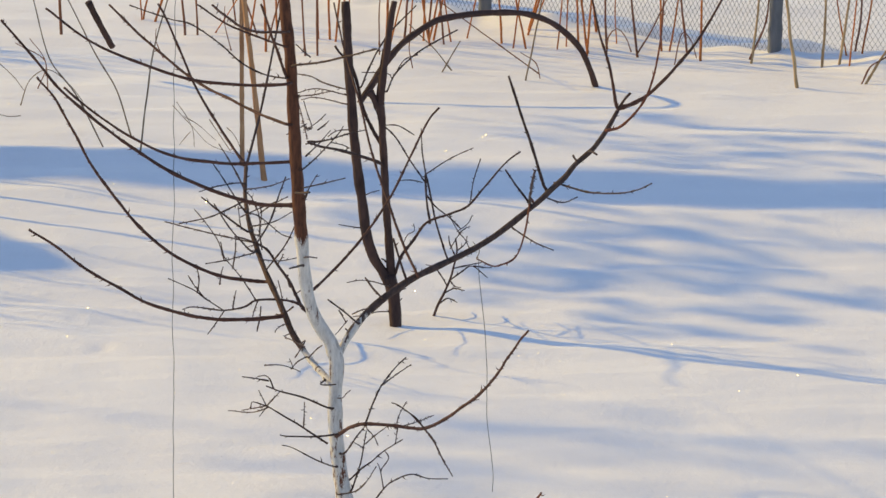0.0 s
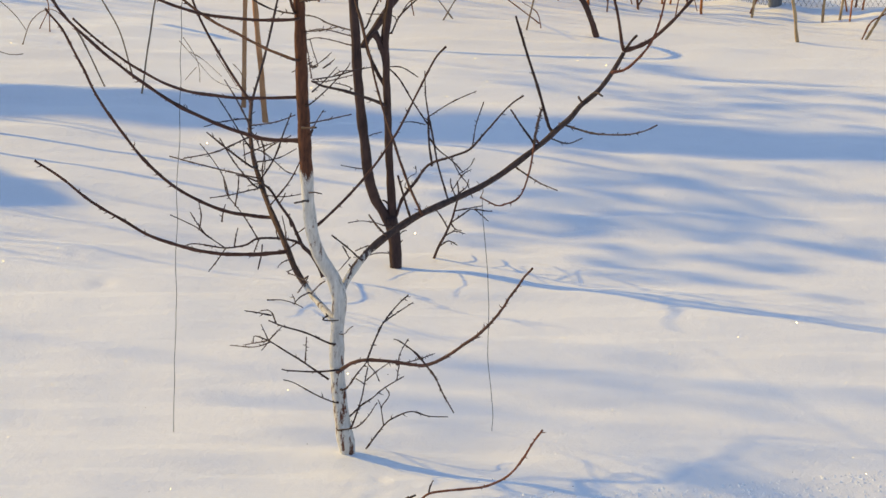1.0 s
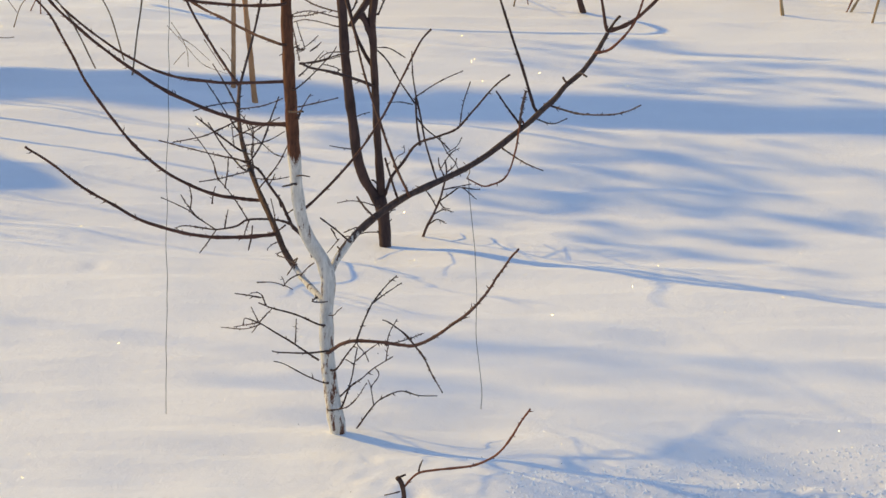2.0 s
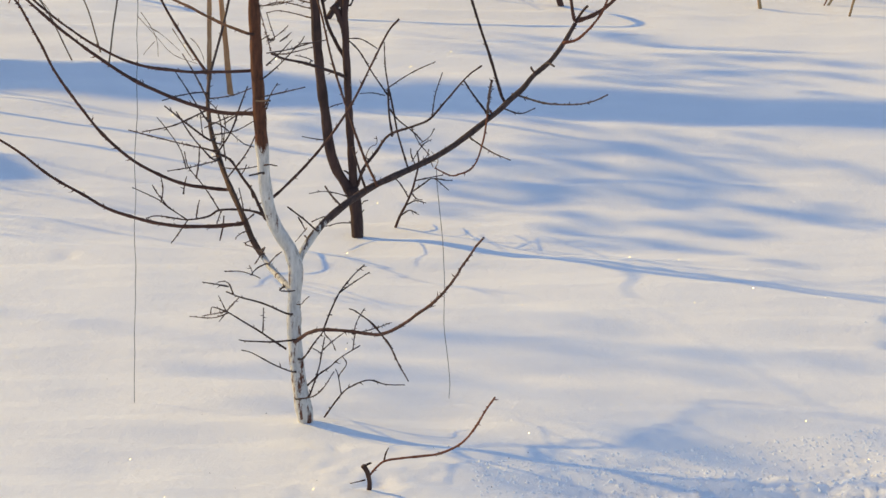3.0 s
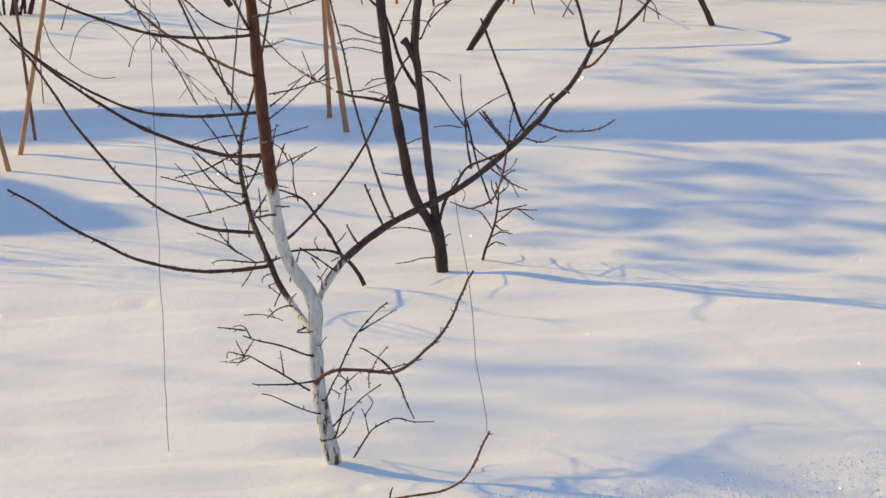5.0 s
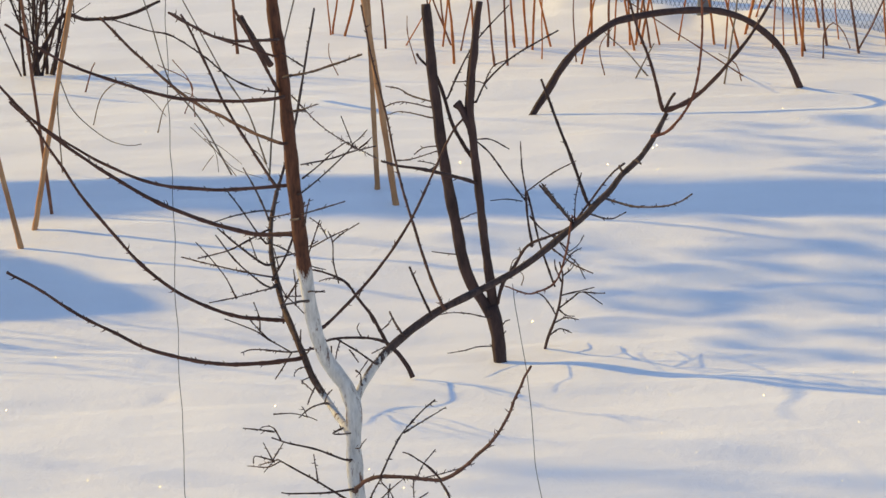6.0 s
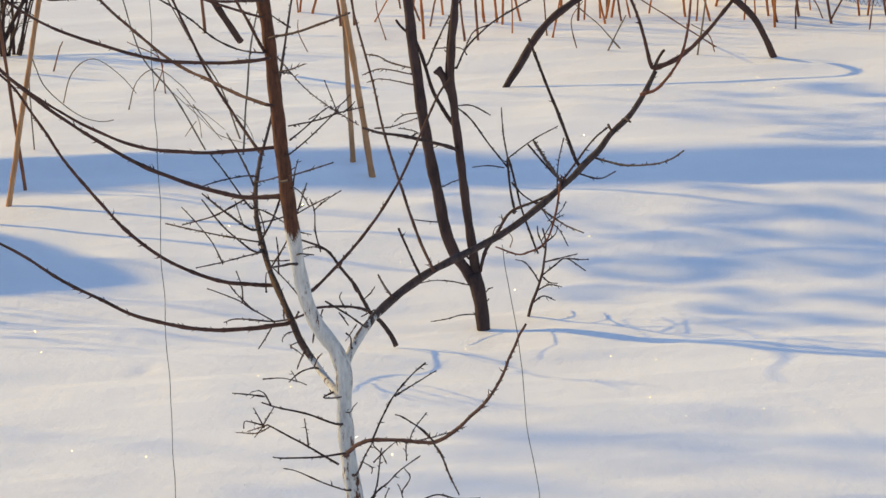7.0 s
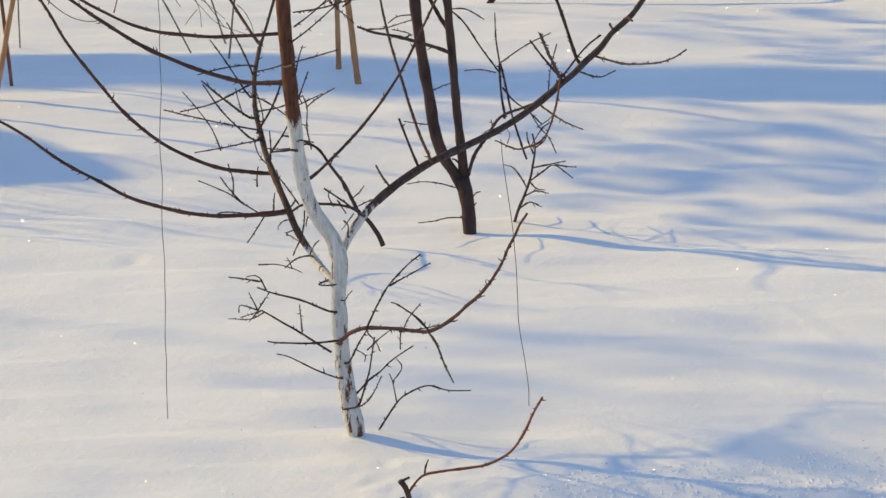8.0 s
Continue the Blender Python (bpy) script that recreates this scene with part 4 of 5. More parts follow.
stake((-0.405, 5.429, 0.175), (-0.508, 5.518, 0.998), 0.0135, seed=2)
stake((-0.512, 5.742, 0.163), (-0.525, 5.812, 0.937), 0.0114, seed=3)
stake((-1.881, 4.869, 0.150), (-2.058, 4.959, 0.929), 0.0118, seed=4)
stake((-1.868, 5.141, 0.164), (-1.722, 5.212, 0.899), 0.0118, seed=5)
stake((-1.827, 5.410, 0.183), (-1.901, 5.487, 0.856), 0.0076, CANE_BROWN, seed=6)
single("charred_stub", [(-1.179, 7.922, 0.358), (-1.217, 7.874, 0.438), (-1.291, 7.779, 0.598)], 0.016, 0.017, DARK_BARK, "short dark broken stub leaning in the snow", "stub", seed=7)

# ---- hanging lines ----
single("hanging_line", [(-0.6800, 0.318, -0.092), (-0.6840, 0.329, 0.023), (-0.6829, 0.339, 0.138), (-0.6862, 0.350, 0.253), (-0.6854, 0.368, 0.358), (-0.6865, 0.385, 0.464), (-0.6929, 0.403, 0.569), (-0.6954, 0.414, 0.662), (-0.6900, 0.425, 0.754), (-0.6972, 0.436, 0.847), (-0.6994, 0.447, 0.940), (-0.6933, 0.461, 1.046), (-0.6988, 0.476, 1.151), (-0.6962, 0.490, 1.256), (-0.7002, 0.504, 1.362), (-0.6985, 0.510, 1.452), (-0.7026, 0.516, 1.543), (-0.6979, 0.522, 1.633), (-0.6955, 0.527, 1.724), (-0.6984, 0.533, 1.814), (-0.6961, 0.539, 1.905), (-0.6980, 0.545, 1.995)], 0.0014, 0.0014, LINE, "thin grey line hanging straight down to the snow", "line", "hanging lines", 5, 3.2, 0.03, 9)
single("hanging_line", [(0.541, 0.467, -0.053), (0.541, 0.428, 0.049), (0.513, 0.404, 0.263), (0.511, 0.370, 0.434), (0.496, 0.346, 0.626), (0.473, 0.322, 0.818), (0.466, 0.316, 0.903)], 0.0014, 0.0014, LINE, "thin wavy line hanging from a twig", "line", "hanging lines", 5, 3.2, 0.03, 10)

# ---- dry stalks and canes ----
def cane(points, r, material, label, seed, name="berry_cane", group="berry canes", tall=0.2):
    p = [Vector(q) for q in points]
    foot = p[0] - (p[1] - p[0]).normalized() * 0.05
    top = [p[-1] + (p[-1] - p[-2]).normalized() * tall] if tall else []
    return single(name, [foot, *p, *top], r, r * 0.6, material, label, "cane", group, 6, 0.5, 0.025, seed, 0.08)


DRY = "thin dry brown stalk standing in the snow"
cane([(-0.985, 5.917, 0.190), (-0.957, 5.940, 0.448), (-0.927, 5.967, 0.680), (-0.867, 5.992, 0.911)], 0.0043, DRY_GRASS, DRY, 21, "dry_stalk", "dry stalks")
cane([(-1.032, 6.300, 0.210), (-1.103, 6.326, 0.429), (-1.210, 6.352, 0.607), (-1.330, 6.385, 0.837)], 0.0038, DRY_GRASS, DRY, 22, "dry_stalk", "dry stalks")
cane([(-1.152, 6.092, 0.197), (-1.278, 6.121, 0.436), (-1.409, 6.147, 0.613), (-1.483, 6.178, 0.868)], 0.0038, DRY_GRASS, DRY, 23, "dry_stalk", "dry stalks")
cane([(-2.060, 8.230, 0.193), (-2.023, 8.241, 0.309), (-2.009, 8.243, 0.334)], 0.0045, CANE_BROWN, DRY, 24, "dry_stalk", "dry stalks", 0)
cane([(0.826, 8.023, 0.197), (0.852, 8.037, 0.329), (0.881, 8.055, 0.479), (0.901, 8.069, 0.603)], 0.0044, DRY_GRASS, DRY, 25, "dry_stalk", "dry stalks", 0.3)
cane([(0.432, 8.215, 0.221), (0.469, 8.221, 0.289), (0.510, 8.230, 0.358)], 0.0039, DRY_GRASS, DRY, 26, "dry_stalk", "dry stalks", 0)
cane([(0.473, 8.320, 0.192), (0.387, 8.336, 0.295), (0.331, 8.343, 0.348)], 0.0033, DRY_GRASS, DRY, 27, "dry_stalk", "dry stalks", 0.1)
cane([(0.874, 8.300, 0.205), (0.690, 8.233, 0.347), (0.576, 8.192, 0.435), (0.463, 8.150, 0.524)], 0.0039, CANE_BROWN, DRY, 28, "dry_stalk", "dry stalks", 0.2)
cane([(-1.891, 6.217, 0.213), (-1.876, 6.072, 0.490), (-1.854, 5.985, 0.653), (-1.839, 6.009, 0.606), (-1.805, 6.065, 0.499), (-1.690, 6.125, 0.376), (-1.600, 6.142, 0.338), (-1.539, 6.137, 0.344)], 0.0033, DRY_GRASS, "thin dry stalk bowed down to the snow", 29, "dry_stalk", "dry stalks", 0)

stalk_rng = random.Random(53)
for x, y in ((-1.90, 7.3), (-1.58, 7.0)):
    b = on_snow(x, y)
    reach, h = stalk_rng.uniform(0.2, 0.4), stalk_rng.uniform(0.12, 0.2)
    side = Vector((reach, stalk_rng.uniform(-0.2, 0.2), 0))
    cane([b, b + side * 0.15 + Vector((0, 0, h * 0.7)), b + side * 0.45 + Vector((0, 0, h)), b + side * 0.8 + Vector((0, 0, h * 0.6)), b + side + Vector((0, 0, h * 0.18))], 0.0028, DRY_GRASS, "thin dry stalk bowed down to the snow", stalk_rng.randrange(1000), "dry_stalk", "dry stalks", 0)
for x, y in ((-1.52, 7.5), (-1.47, 7.45), (-0.62, 8.9), (-0.95, 8.6), (0.28, 8.3), (0.9, 8.1)):
    b = on_snow(x, y)
    h = stalk_rng.uniform(0.12, 0.26)
    cane([b, b + Vector((stalk_rng.uniform(-0.05, 0.05), 0, h * 0.6)), b + Vector((stalk_rng.uniform(-0.12, 0.12), 0, h))], 0.003, CANE_BROWN, DRY, stalk_rng.randrange(1000), "dry_stalk", "dry stalks", 0)

dark_shrub = thing("shrub", (-2.367, 8.798, 0.167), "dark bare many-stemmed shrub by the fence", "shrub")
dark_shrub["bark"] = "dark"
shrub_rng = random.Random(31)
for k in range(16):
    a, lean = shrub_rng.uniform(0, 6.28), shrub_rng.uniform(0.05, 0.5)
    h = shrub_rng.uniform(0.6, 1.25)
    b = Vector((-2.369 + shrub_rng.uniform(-0.07, 0.07), 8.822 + shrub_rng.uniform(-0.07, 0.07), 0.120))
    tip = b + Vector((math.cos(a) * lean, math.sin(a) * lean, h))
    grow(dark_shrub, "branch", [tuple(b), tuple(b.lerp(tip, 0.5) + Vector((shrub_rng.uniform(-0.05, 0.05), 0, 0))), tuple(tip)], shrub_rng.uniform(0.003, 0.008), 0.002)
    for _ in range(3):
        m = b.lerp(tip, shrub_rng.uniform(0.1, 0.7))
        grow(dark_shrub, "twig", [tuple(m), tuple(m + Vector((shrub_rng.uniform(-0.15, 0.15), shrub_rng.uniform(-0.1, 0.1), shrub_rng.uniform(0.0, 0.2))))], 0.002, 0.001)
    m = b.lerp(tip, shrub_rng.uniform(0.2, 0.6))
    grow(dark_shrub, "twig", [tuple(m), tuple(m + Vector((shrub_rng.uniform(-0.2, 0.2), shrub_rng.uniform(-0.1, 0.1), shrub_rng.uniform(0.05, 0.25))))], 0.003, 0.0015)
grow(dark_shrub, "branch", [(-2.362, 8.827, 0.238), (-2.252, 8.946, 0.426), (-2.154, 9.067, 0.396), (-2.049, 9.063, 0.397), (-1.942, 9.050, 0.416), (-1.805, 9.060, 0.473)], 0.0112, 0.0067)

OR, BR, TA = "orange-brown bare berry cane by the fence", "dark brown bare berry cane by the fence", "pale tan bare berry cane by the fence"
cane([(2.140, 7.936, 0.225), (2.115, 7.958, 0.396), (2.082, 7.990, 0.640)], 0.0094, CANE_TAN, TA, 41)
cane([(2.297, 8.483, 0.212), (2.309, 8.503, 0.390), (2.313, 8.524, 0.557)], 0.0073, CANE_TAN, TA, 42)
cane([(2.381, 8.479, 0.214), (2.407, 8.500, 0.392), (2.429, 8.521, 0.560)], 0.0073, CANE_TAN, TA, 43)
cane([(2.482, 8.032, 0.203), (2.540, 8.044, 0.306), (2.594, 8.052, 0.390), (2.653, 8.059, 0.474)], 0.0067, CANE_TAN, TA, 44)
cane([(2.470, 8.035, 0.222), (2.505, 8.042, 0.292), (2.572, 8.046, 0.334)], 0.0044, CANE_BROWN, BR, 45)
cane([(2.559, 7.714, 0.175), (2.591, 7.711, 0.310), (2.628, 7.726, 0.447)], 0.0066, CANE_TAN, TA, 46)
cane([(1.957, 8.604, 0.210), (1.978, 8.625, 0.391), (1.989, 8.643, 0.530)], 0.0067, CANE_TAN, TA, 47)
cane([(1.967, 8.611, 0.265), (2.021, 8.625, 0.392), (2.039, 8.640, 0.531)], 0.0056, CANE_BROWN, BR, 48)
cane([(1.711, 8.726, 0.231), (1.711, 8.741, 0.365), (1.713, 8.759, 0.505)], 0.0067, CANE_ORANGE, OR, 49)
cane([(1.397, 8.844, 0.222), (1.376, 8.866, 0.394), (1.366, 8.876, 0.478)], 0.0067, CANE_BROWN, BR, 50)
cane([(1.579, 8.616, 0.199), (1.600, 8.627, 0.312), (1.621, 8.632, 0.348), (1.661, 8.625, 0.299), (1.685, 8.614, 0.221)], 0.0039, CANE_BROWN, "thin cane bowed over into the snow", 51, tall=0)
cane([(1.246, 8.739, 0.220), (1.252, 8.749, 0.298), (1.293, 8.752, 0.341), (1.337, 8.747, 0.300), (1.367, 8.736, 0.225)], 0.0039, CANE_BROWN, "thin cane bowed over into the snow", 52, tall=0)
cane([(1.421, 8.846, 0.233), (1.468, 8.855, 0.312), (1.509, 8.862, 0.398)], 0.0045, CANE_BROWN, BR, 53)
cane([(-1.481, 9.242, 0.180), (-1.485, 9.253, 0.270), (-1.490, 9.263, 0.353)], 0.0090, CANE_BROWN, BR, 54)
cane([(-0.860, 9.310, 0.187), (-0.866, 9.320, 0.271), (-0.877, 9.332, 0.355)], 0.0068, CANE_BROWN, BR, 55)
cane([(-0.797, 9.309, 0.188), (-0.802, 9.319, 0.273), (-0.808, 9.329, 0.357)], 0.0056, CANE_BROWN, BR, 56)
cane([(-0.190, 8.738, 0.185), (-0.192, 8.752, 0.296), (-0.195, 8.772, 0.463)], 0.0062, CANE_BROWN, BR, 57)
cane([(-0.252, 8.743, 0.197), (-0.259, 8.755, 0.295), (-0.270, 8.775, 0.460)], 0.0056, CANE_BROWN, BR, 58)
cane([(-0.449, 8.901, 0.186), (-0.452, 8.919, 0.319), (-0.460, 8.932, 0.431)], 0.0067, CANE_ORANGE, OR, 59)

# clusters of canes along the fence
cane_rng = random.Random(77)
CLUMPS = ((1.14, 8.99, 6), (1.19, 9.10, 3), (0.30, 9.35, 5), (0.45, 9.25, 6), (-0.09, 9.14, 5), (-0.41, 9.33, 4), (0.70, 9.07, 3), (0.16, 8.87, 2), (-0.69, 9.55, 3), (1.57, 9.04, 3), (2.52, 8.68, 4), (-1.10, 9.79, 3), (0.92, 9.39, 3))
for cx, cy, count in CLUMPS:
    for _ in range(count):
        x, y = cx + cane_rng.gauss(0, 0.07), cy + cane_rng.gauss(0, 0.13)
        b = on_snow(x, y)
        lean = Vector((cane_rng.gauss(0, 0.13), cane_rng.gauss(0, 0.13), 1)).normalized()
        h = cane_rng.uniform(0.46, 0.9)
        bow = Vector((cane_rng.gauss(0, 0.03), 0, 0))
        look_of = cane_rng.choice((0, 0, 1))
        cane([b, b + lean * h * 0.5 + bow, b + lean * h], cane_rng.uniform(0.0035, 0.0065), (CANE_ORANGE, CANE_BROWN)[look_of], (OR, BR)[look_of], cane_rng.randrange(1000), tall=0)

# ---- chain-link fence ----
fence = thing("chain_link_fence", (0.653, 9.848, 0.200), "grey chain-link fence on round posts, half buried in snow", "fence")
FENCE_LINE = ((-2.433, 12.137), (-0.801, 10.939), (0.653, 9.848), (2.074, 8.757), (3.575, 8.538))
for x, y in FENCE_LINE:
    v, f = tube([(x, y, -0.2), (x + 0.01, y, 0.6), (x + 0.03, y, 1.4)], 0.034, 0.033, 0.05, 20, 0.02, 0, random.Random(int(x * 10) + 40))
    finish("post", v, f, POST_GREY, fence)


def mesh_span(a, b, low, high, pitch, rise, r):
    """Zigzag wires hooked into one another."""
    a, b = Vector((*a, 0)), Vector((*b, 0))
    along = (b - a).normalized()
    across = along.cross(Vector((0, 0, 1)))
    verts, faces = [], []
    rows = int((high - low) / rise)
    for k in range(int((b - a).length / (pitch * 0.5))):
        for i in range(rows + 1):
            s = (i + k) % 2
            c = a + along * (k * pitch * 0.5 + (pitch * 0.27 if s else -pitch * 0.27) + pitch * 0.25) + across * (r * (1 if s else -1) * 0.7) + Vector((0, 0, low + i * rise))
            n = len(verts)
            for j in range(3):
                q = 2 * math.pi * j / 3
                verts.append(c + along * r * math.cos(q) + across * r * math.sin(q))
            if i:
                faces += [(n - 3 + j, n - 3 + (j + 1) % 3, n + (j + 1) % 3, n + j) for j in range(3)]
    return verts, faces


for a, b in zip(FENCE_LINE[1:], FENCE_LINE[2:]):
    v, f = mesh_span(a, b, -0.05, 1.3, 0.0265, 0.0215, 0.0012)
    finish("wire_mesh", v, f, WIRE_GREY, fence, smooth=False)
    for z in (0.64, 1.25):
        v, f = tube([(a[0], a[1], z), ((a[0] + b[0]) / 2, (a[1] + b[1]) / 2, z - 0.012), (b[0], b[1], z)], 0.0023, 0.0023, 0.05, 5, 0.0)
        finish("tension_wire", v, f, WIRE_GREY, fence)

# ---- crumbled snow where it was dug ----
crumb_rng = random.Random(5)
cv, cf = [], []
while len(cf) < 32000:
    x = crumb_rng.uniform(0.6, 2.7)
    y = -0.02 + 0.22 * (x - 1.7) - abs(crumb_rng.gauss(0, 0.22)) + 0.03
    if y < -1.2:
        continue
    if len(cf) < 1100:
        x, y = crumb_rng.gauss(2.42, 0.05), crumb_rng.gauss(0.73, 0.08)
    r = 0.0018 + 0.011 * crumb_rng.random() ** 4
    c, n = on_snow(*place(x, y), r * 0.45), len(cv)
    ring = [(math.cos(q * 1.257), math.sin(q * 1.257)) for q in range(5)]
    cv.append(c + Vector((0, 0, r * crumb_rng.uniform(0.7, 1.2))))
    for p, q in ring:
        cv.append(c + Vector((p, q, 0.2)) * r * crumb_rng.uniform(0.7, 1.3))
    cf += [(n, n + 1 + j, n + 1 + (j + 1) % 5) for j in range(5)]
tagged(finish("snow_crumbs", cv, cf, SNOW, smooth=False), "loose crumbs of dug snow on the crust", "snow crumbs", kind="stuff")

# ---- frost crystals that glint, and specks of bark on the snow ----
frost_m, frost_t, frost_b = nodes_of("frost", 0.28)
frost_b.inputs["Base Color"].default_value, frost_b.inputs["Metallic"].default_value = (0.95, 0.95, 0.97, 1), 1.0
frost_rng = random.Random(8)
fv, ff, sv, sf = [], [], [], []
for _ in range(230):
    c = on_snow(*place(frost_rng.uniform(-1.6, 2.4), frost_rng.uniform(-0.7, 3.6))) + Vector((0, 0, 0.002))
    n = Vector((-0.66 + frost_rng.gauss(0, 0.12), -0.49 + frost_rng.gauss(0, 0.12), 0.57)).normalized()
    a = n.orthogonal().normalized() * frost_rng.uniform(0.0009, 0.0018)
    b, k = n.cross(a), len(fv)
    fv += [c + a, c + b, c - a, c - b]
    ff.append((k, k + 1, k + 2, k + 3))
for _ in range(45):
    x = frost_rng.uniform(-0.9, 2.4)
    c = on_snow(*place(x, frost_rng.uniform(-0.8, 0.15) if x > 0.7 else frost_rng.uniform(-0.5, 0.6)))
    r, k = frost_rng.uniform(0.001, 0.0026), len(sv)
    u = frost_rng.uniform(0, 3.14)
    d = Vector((math.cos(u), math.sin(u), 0)) * r * frost_rng.uniform(1, 2.5)
    e = Vector((-math.sin(u), math.cos(u), 0)) * r
    sv += [c + d, c + e, c - d, c - e, c + Vector((0, 0, r * 1.4))]
    sf += [(k, k + 1, k + 4), (k + 1, k + 2, k + 4), (k + 2, k + 3, k + 4), (k + 3, k, k + 4)]
tagged(finish("frost_crystals", fv, ff, frost_m, smooth=False), "tiny glinting frost crystals on the snow", "frost", kind="stuff")
tagged(finish("bark_specks", sv, sf, TWIG, smooth=False), "dark specks of bark scattered on the snow", "litter", kind="stuff")
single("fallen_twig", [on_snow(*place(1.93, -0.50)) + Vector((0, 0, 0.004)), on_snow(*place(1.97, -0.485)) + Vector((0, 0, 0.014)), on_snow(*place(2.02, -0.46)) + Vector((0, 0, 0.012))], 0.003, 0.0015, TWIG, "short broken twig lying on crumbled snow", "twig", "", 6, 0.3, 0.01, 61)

# ---- unseen trees, added beside the garden only to cast shade over the snow ----
def crown(centre, size, count, clump, rng, hang):
    """Many small clumps with gaps, in an uneven ellipsoid; those of a hanging crown are long and tilted to shade the
    snow in streaks.
    """
    verts, faces = [], []
    for _ in range(count):
        d = Vector((rng.gauss(0, 1), rng.gauss(0, 1), rng.gauss(0, 1))).normalized() * rng.random() ** 0.4
        p = Vector(centre) + Vector((d.x * size[0], d.y * size[1], d.z * size[2]))
        if noise.noise(p * 1.7) < -0.05:
            continue
        for _ in range(4):
            n = len(verts)
            a = Vector((rng.gauss(0, 1), rng.gauss(0, 1), rng.gauss(0, 1))).normalized()
            if hang:
                a = Vector((rng.gauss(0, 0.15), 0.62 + rng.gauss(0, 0.20), 1)).normalized() * rng.uniform(0.8, 2.6)
            b = a.orthogonal().normalized() * (0.72 if hang else 1)
            b.y *= 2.1
            q = p + Vector((rng.gauss(0, 1), rng.gauss(0, 1), rng.gauss(0, 1))) * clump * 0.5
            verts += [q - a * clump, q + b * clump * 0.35, q + a * clump, q - b * clump * 0.35]
            faces.append((n, n + 1, n + 2, n + 3))
    return verts, faces


def shade_tree(name, x, y, height, r, crown_at, size, count, clump, seed, label, lean=(0.0, 0.0), hang=True):
    rng = random.Random(seed)
    foot = on_snow(x, y)
    t = thing(name, foot, label, "tree", "trees beside the garden")
    v, f = tube([foot - Vector((0, 0, 0.2)), foot + Vector((0.02 + lean[0] * 0.5, 0.02 + lean[1] * 0.5, height * 0.5)), foot + Vector((*lean, height))], r, r * (0.8 if lean[1] else 0.45), 0.2, 10, 0.2, 0, rng)
    finish("trunk", v, f, DARK_BARK, t)
    for _ in range(8):
        z = rng.uniform(crown_at[2] - size[2], min(height, crown_at[2] + size[2] * 0.7))
        a = foot + Vector((*lean, height)) * ((z - foot.z) / height)
        b = Vector(crown_at) + Vector((rng.uniform(-1, 1) * size[0], rng.uniform(-1, 1) * size[1], rng.uniform(-1, 1) * size[2]))
        v, f = tube([a, a.lerp(b, 0.5) + Vector((0, 0, 0.1)), b], min(r * 0.22, 0.012), 0.004, 0.15, 6, 0.3, 0, rng)
        finish("limb", v, f, DARK_BARK, t)
    v, f = crown(crown_at, size, count, clump, rng, hang)
    finish("crown", v, f, NEEDLES, t, smooth=False)
    return t


# leaning trunk added out of view, for the broad shade band across the snow
shade_tree("shade_pine", -6.67, 6.04, 6.80, 0.321, (-5.85, 10.47, 7.58), (1.3, 2.6, 1.0), 300, 0.12, 91, "unseen leaning pine added to cast a broad band of shade", (0.81, 4.54), hang=False)
# birches added out of view; their crowns sit where dappled shade is wanted
shade_tree("shade_birch", -2.81, 5.93, 2.67, 0.010, (-2.61, 5.83, 2.37), (0.95, 1.09, 0.46), 330, 0.042, 92, "unseen slender birch added to dapple the snow with shade")
shade_tree("shade_birch", -8.33, 4.89, 5.49, 0.020, (-8.13, 4.79, 5.19), (1.5, 1.67, 0.4), 80, 0.07, 93, "unseen tall birch added to cast soft streaks of shade")
shade_tree("shade_birch", -2.63, 8.36, 2.78, 0.010, (-2.43, 8.26, 2.48), (0.85, 0.75, 0.45), 48, 0.055, 94, "unseen slender birch added to cast thin streaks of shade")
# dense top added out of view, so that the shade band bulges below it
shade_tree("shade_thuja", -3.99, 6.86, 2.58, 0.012, (-3.99, 6.86, 2.63), (0.36, 0.34, 0.14), 420, 0.06, 96, "unseen evergreen top added to widen the band of shade", hang=False)

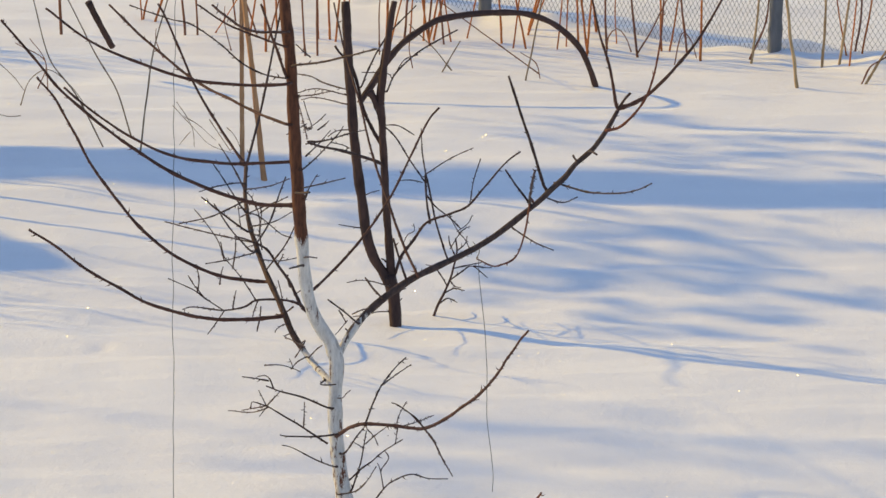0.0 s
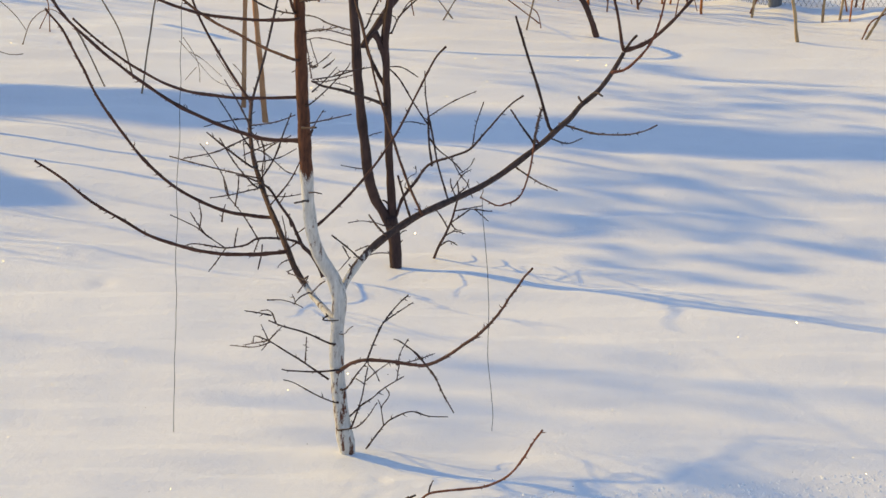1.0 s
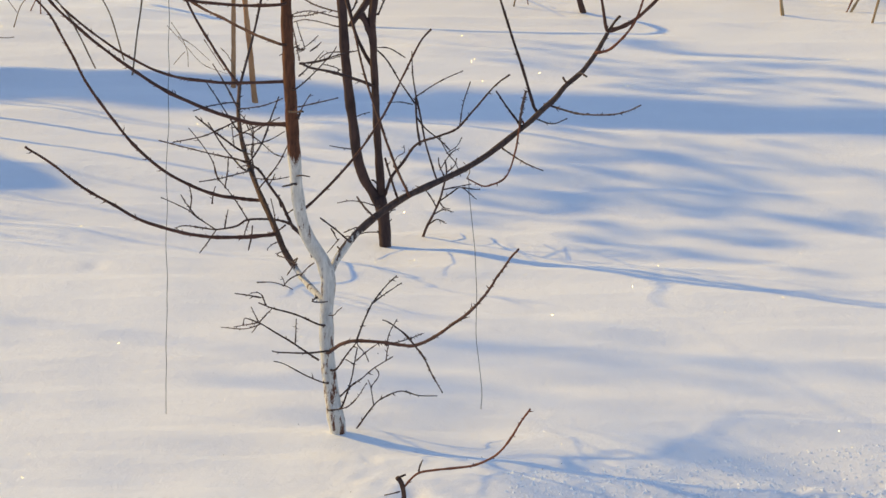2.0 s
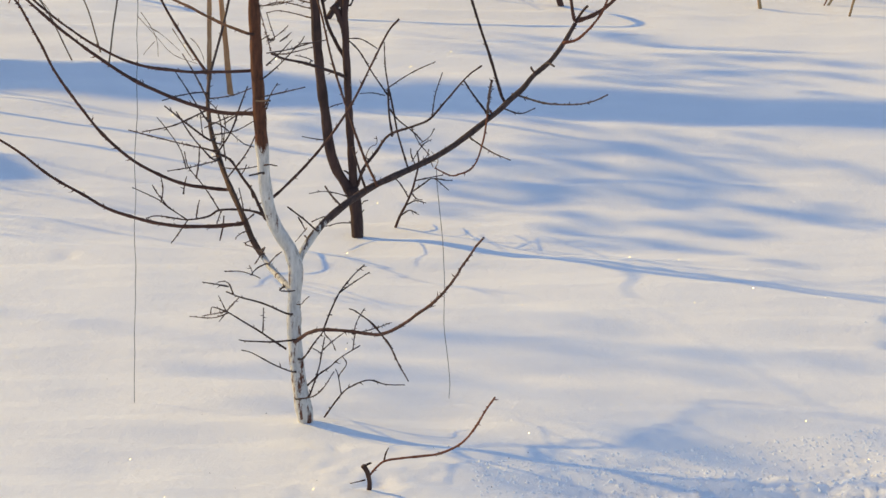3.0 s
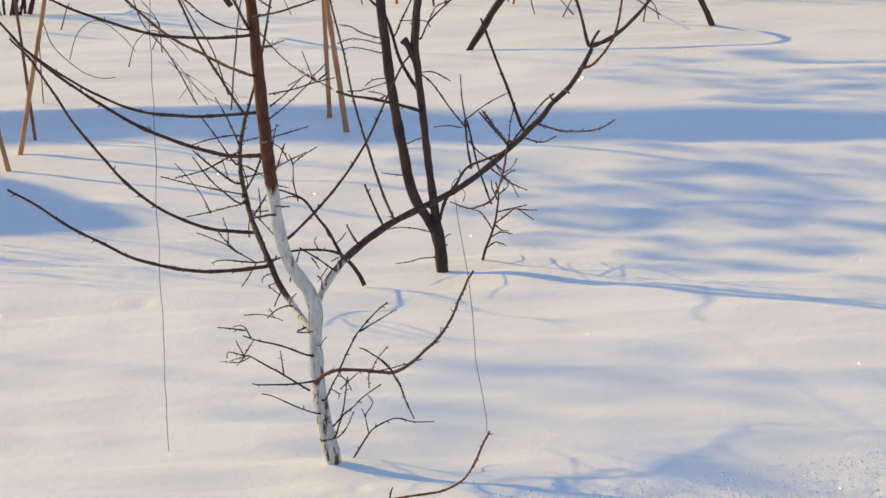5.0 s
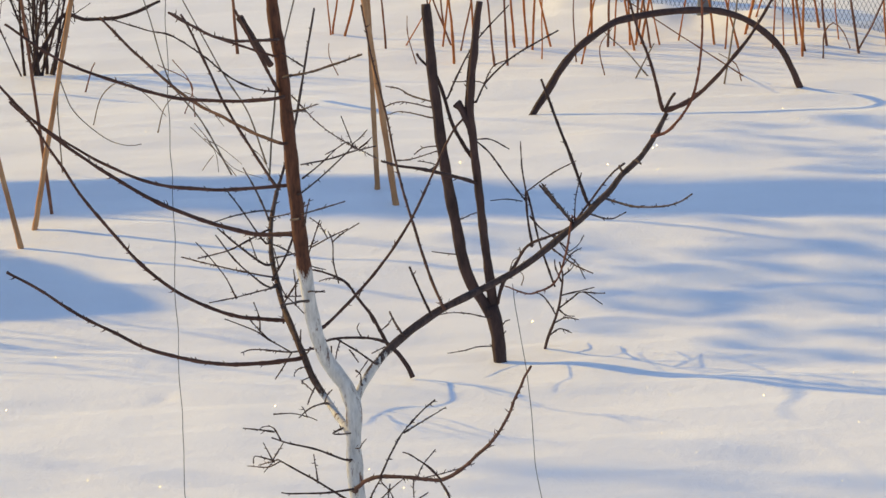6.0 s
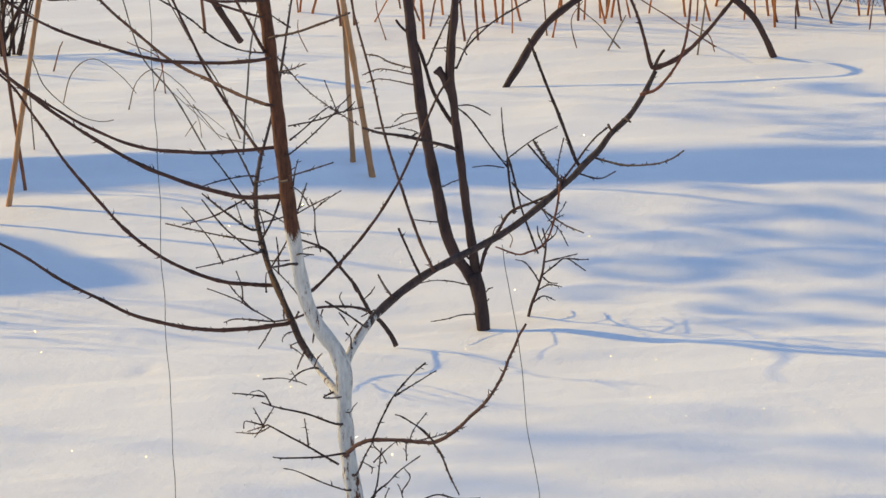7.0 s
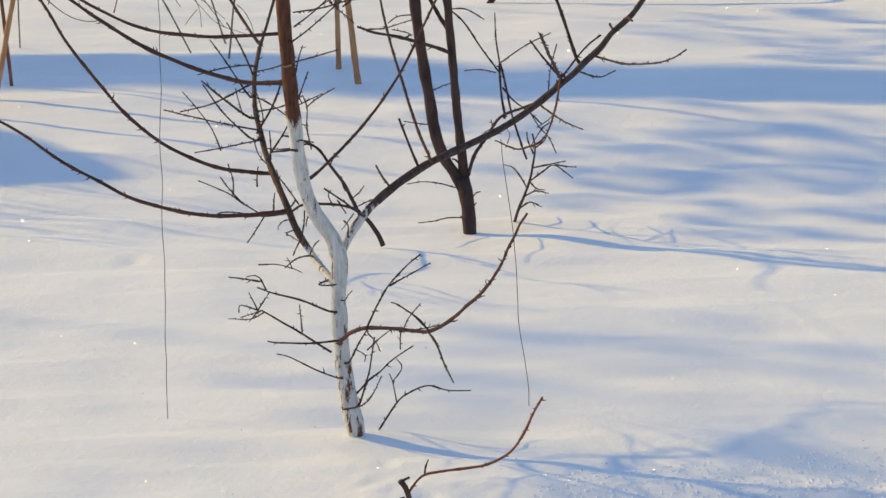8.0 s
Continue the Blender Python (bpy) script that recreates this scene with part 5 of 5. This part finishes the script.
# a small conifer with a pointed top, added out of view to cast a wedge of shade
shade_spruce_rng = random.Random(95)
sp_foot = on_snow(-4.26, 5.38)
shade_spruce = thing("shade_spruce", sp_foot, "unseen pointed conifer added to cast a wedge of shade", "tree", "trees beside the garden")
v, f = tube([sp_foot, sp_foot + Vector((0, 0, 1.62))], 0.04, 0.01, 0.1, 8, 0.1, 0, shade_spruce_rng)
finish("trunk", v, f, DARK_BARK, shade_spruce)
v, f = [], []
for k in range(9000):
    u = shade_spruce_rng.random() ** 0.7
    z, rad = 1.6 * u, 1.15 * (1 - u) ** 0.75 + 0.01
    a = shade_spruce_rng.uniform(0, 6.283)
    p = sp_foot + Vector((math.cos(a) * rad * shade_spruce_rng.uniform(0.2, 1), math.sin(a) * rad * shade_spruce_rng.uniform(0.2, 1), z))
    out = Vector((math.cos(a), math.sin(a), -0.3))
    sd = Vector((-math.sin(a), math.cos(a), shade_spruce_rng.uniform(-0.5, 0.5)))
    n = len(v)
    v += [p, p + out * 0.05 + sd * 0.02, p + out * 0.1, p + out * 0.05 - sd * 0.02]
    f.append((n, n + 1, n + 2, n + 3))
finish("crown", v, f, NEEDLES, shade_spruce, smooth=False)

# a bare shrub added out of view; its thin stems draw streaks of shade over the snow
shade_shrub_rng = random.Random(41)
shade_shrub = thing("shrub", on_snow(-2.95, 4.4), "unseen bare shrub added to cast thin streaks of shade", "shrub", "trees beside the garden")
shade_shrub["bark"] = "dark"
for k in range(20):
    b = on_snow(-2.95 + shade_shrub_rng.uniform(-0.25, 0.25), 4.3 + shade_shrub_rng.uniform(-0.9, 0.9), 0.03)
    tip = b + Vector((shade_shrub_rng.uniform(-0.3, 0.25), shade_shrub_rng.uniform(-0.3, 0.3), shade_shrub_rng.uniform(0.7, 1.6)))
    bend = Vector((shade_shrub_rng.uniform(-0.08, 0.08), shade_shrub_rng.uniform(-0.08, 0.08), 0))
    grow(shade_shrub, "branch", [tuple(b), tuple(b.lerp(tip, 0.5) + bend), tuple(tip)], shade_shrub_rng.uniform(0.005, 0.009), 0.003)
    for _ in range(2):
        m = b.lerp(tip, shade_shrub_rng.uniform(0.3, 0.8)) + bend * 0.6
        grow(shade_shrub, "twig", [tuple(m), tuple(m + Vector((shade_shrub_rng.uniform(-0.15, 0.15), shade_shrub_rng.uniform(-0.2, 0.2), shade_shrub_rng.uniform(0.1, 0.3))))], 0.003, 0.0015)
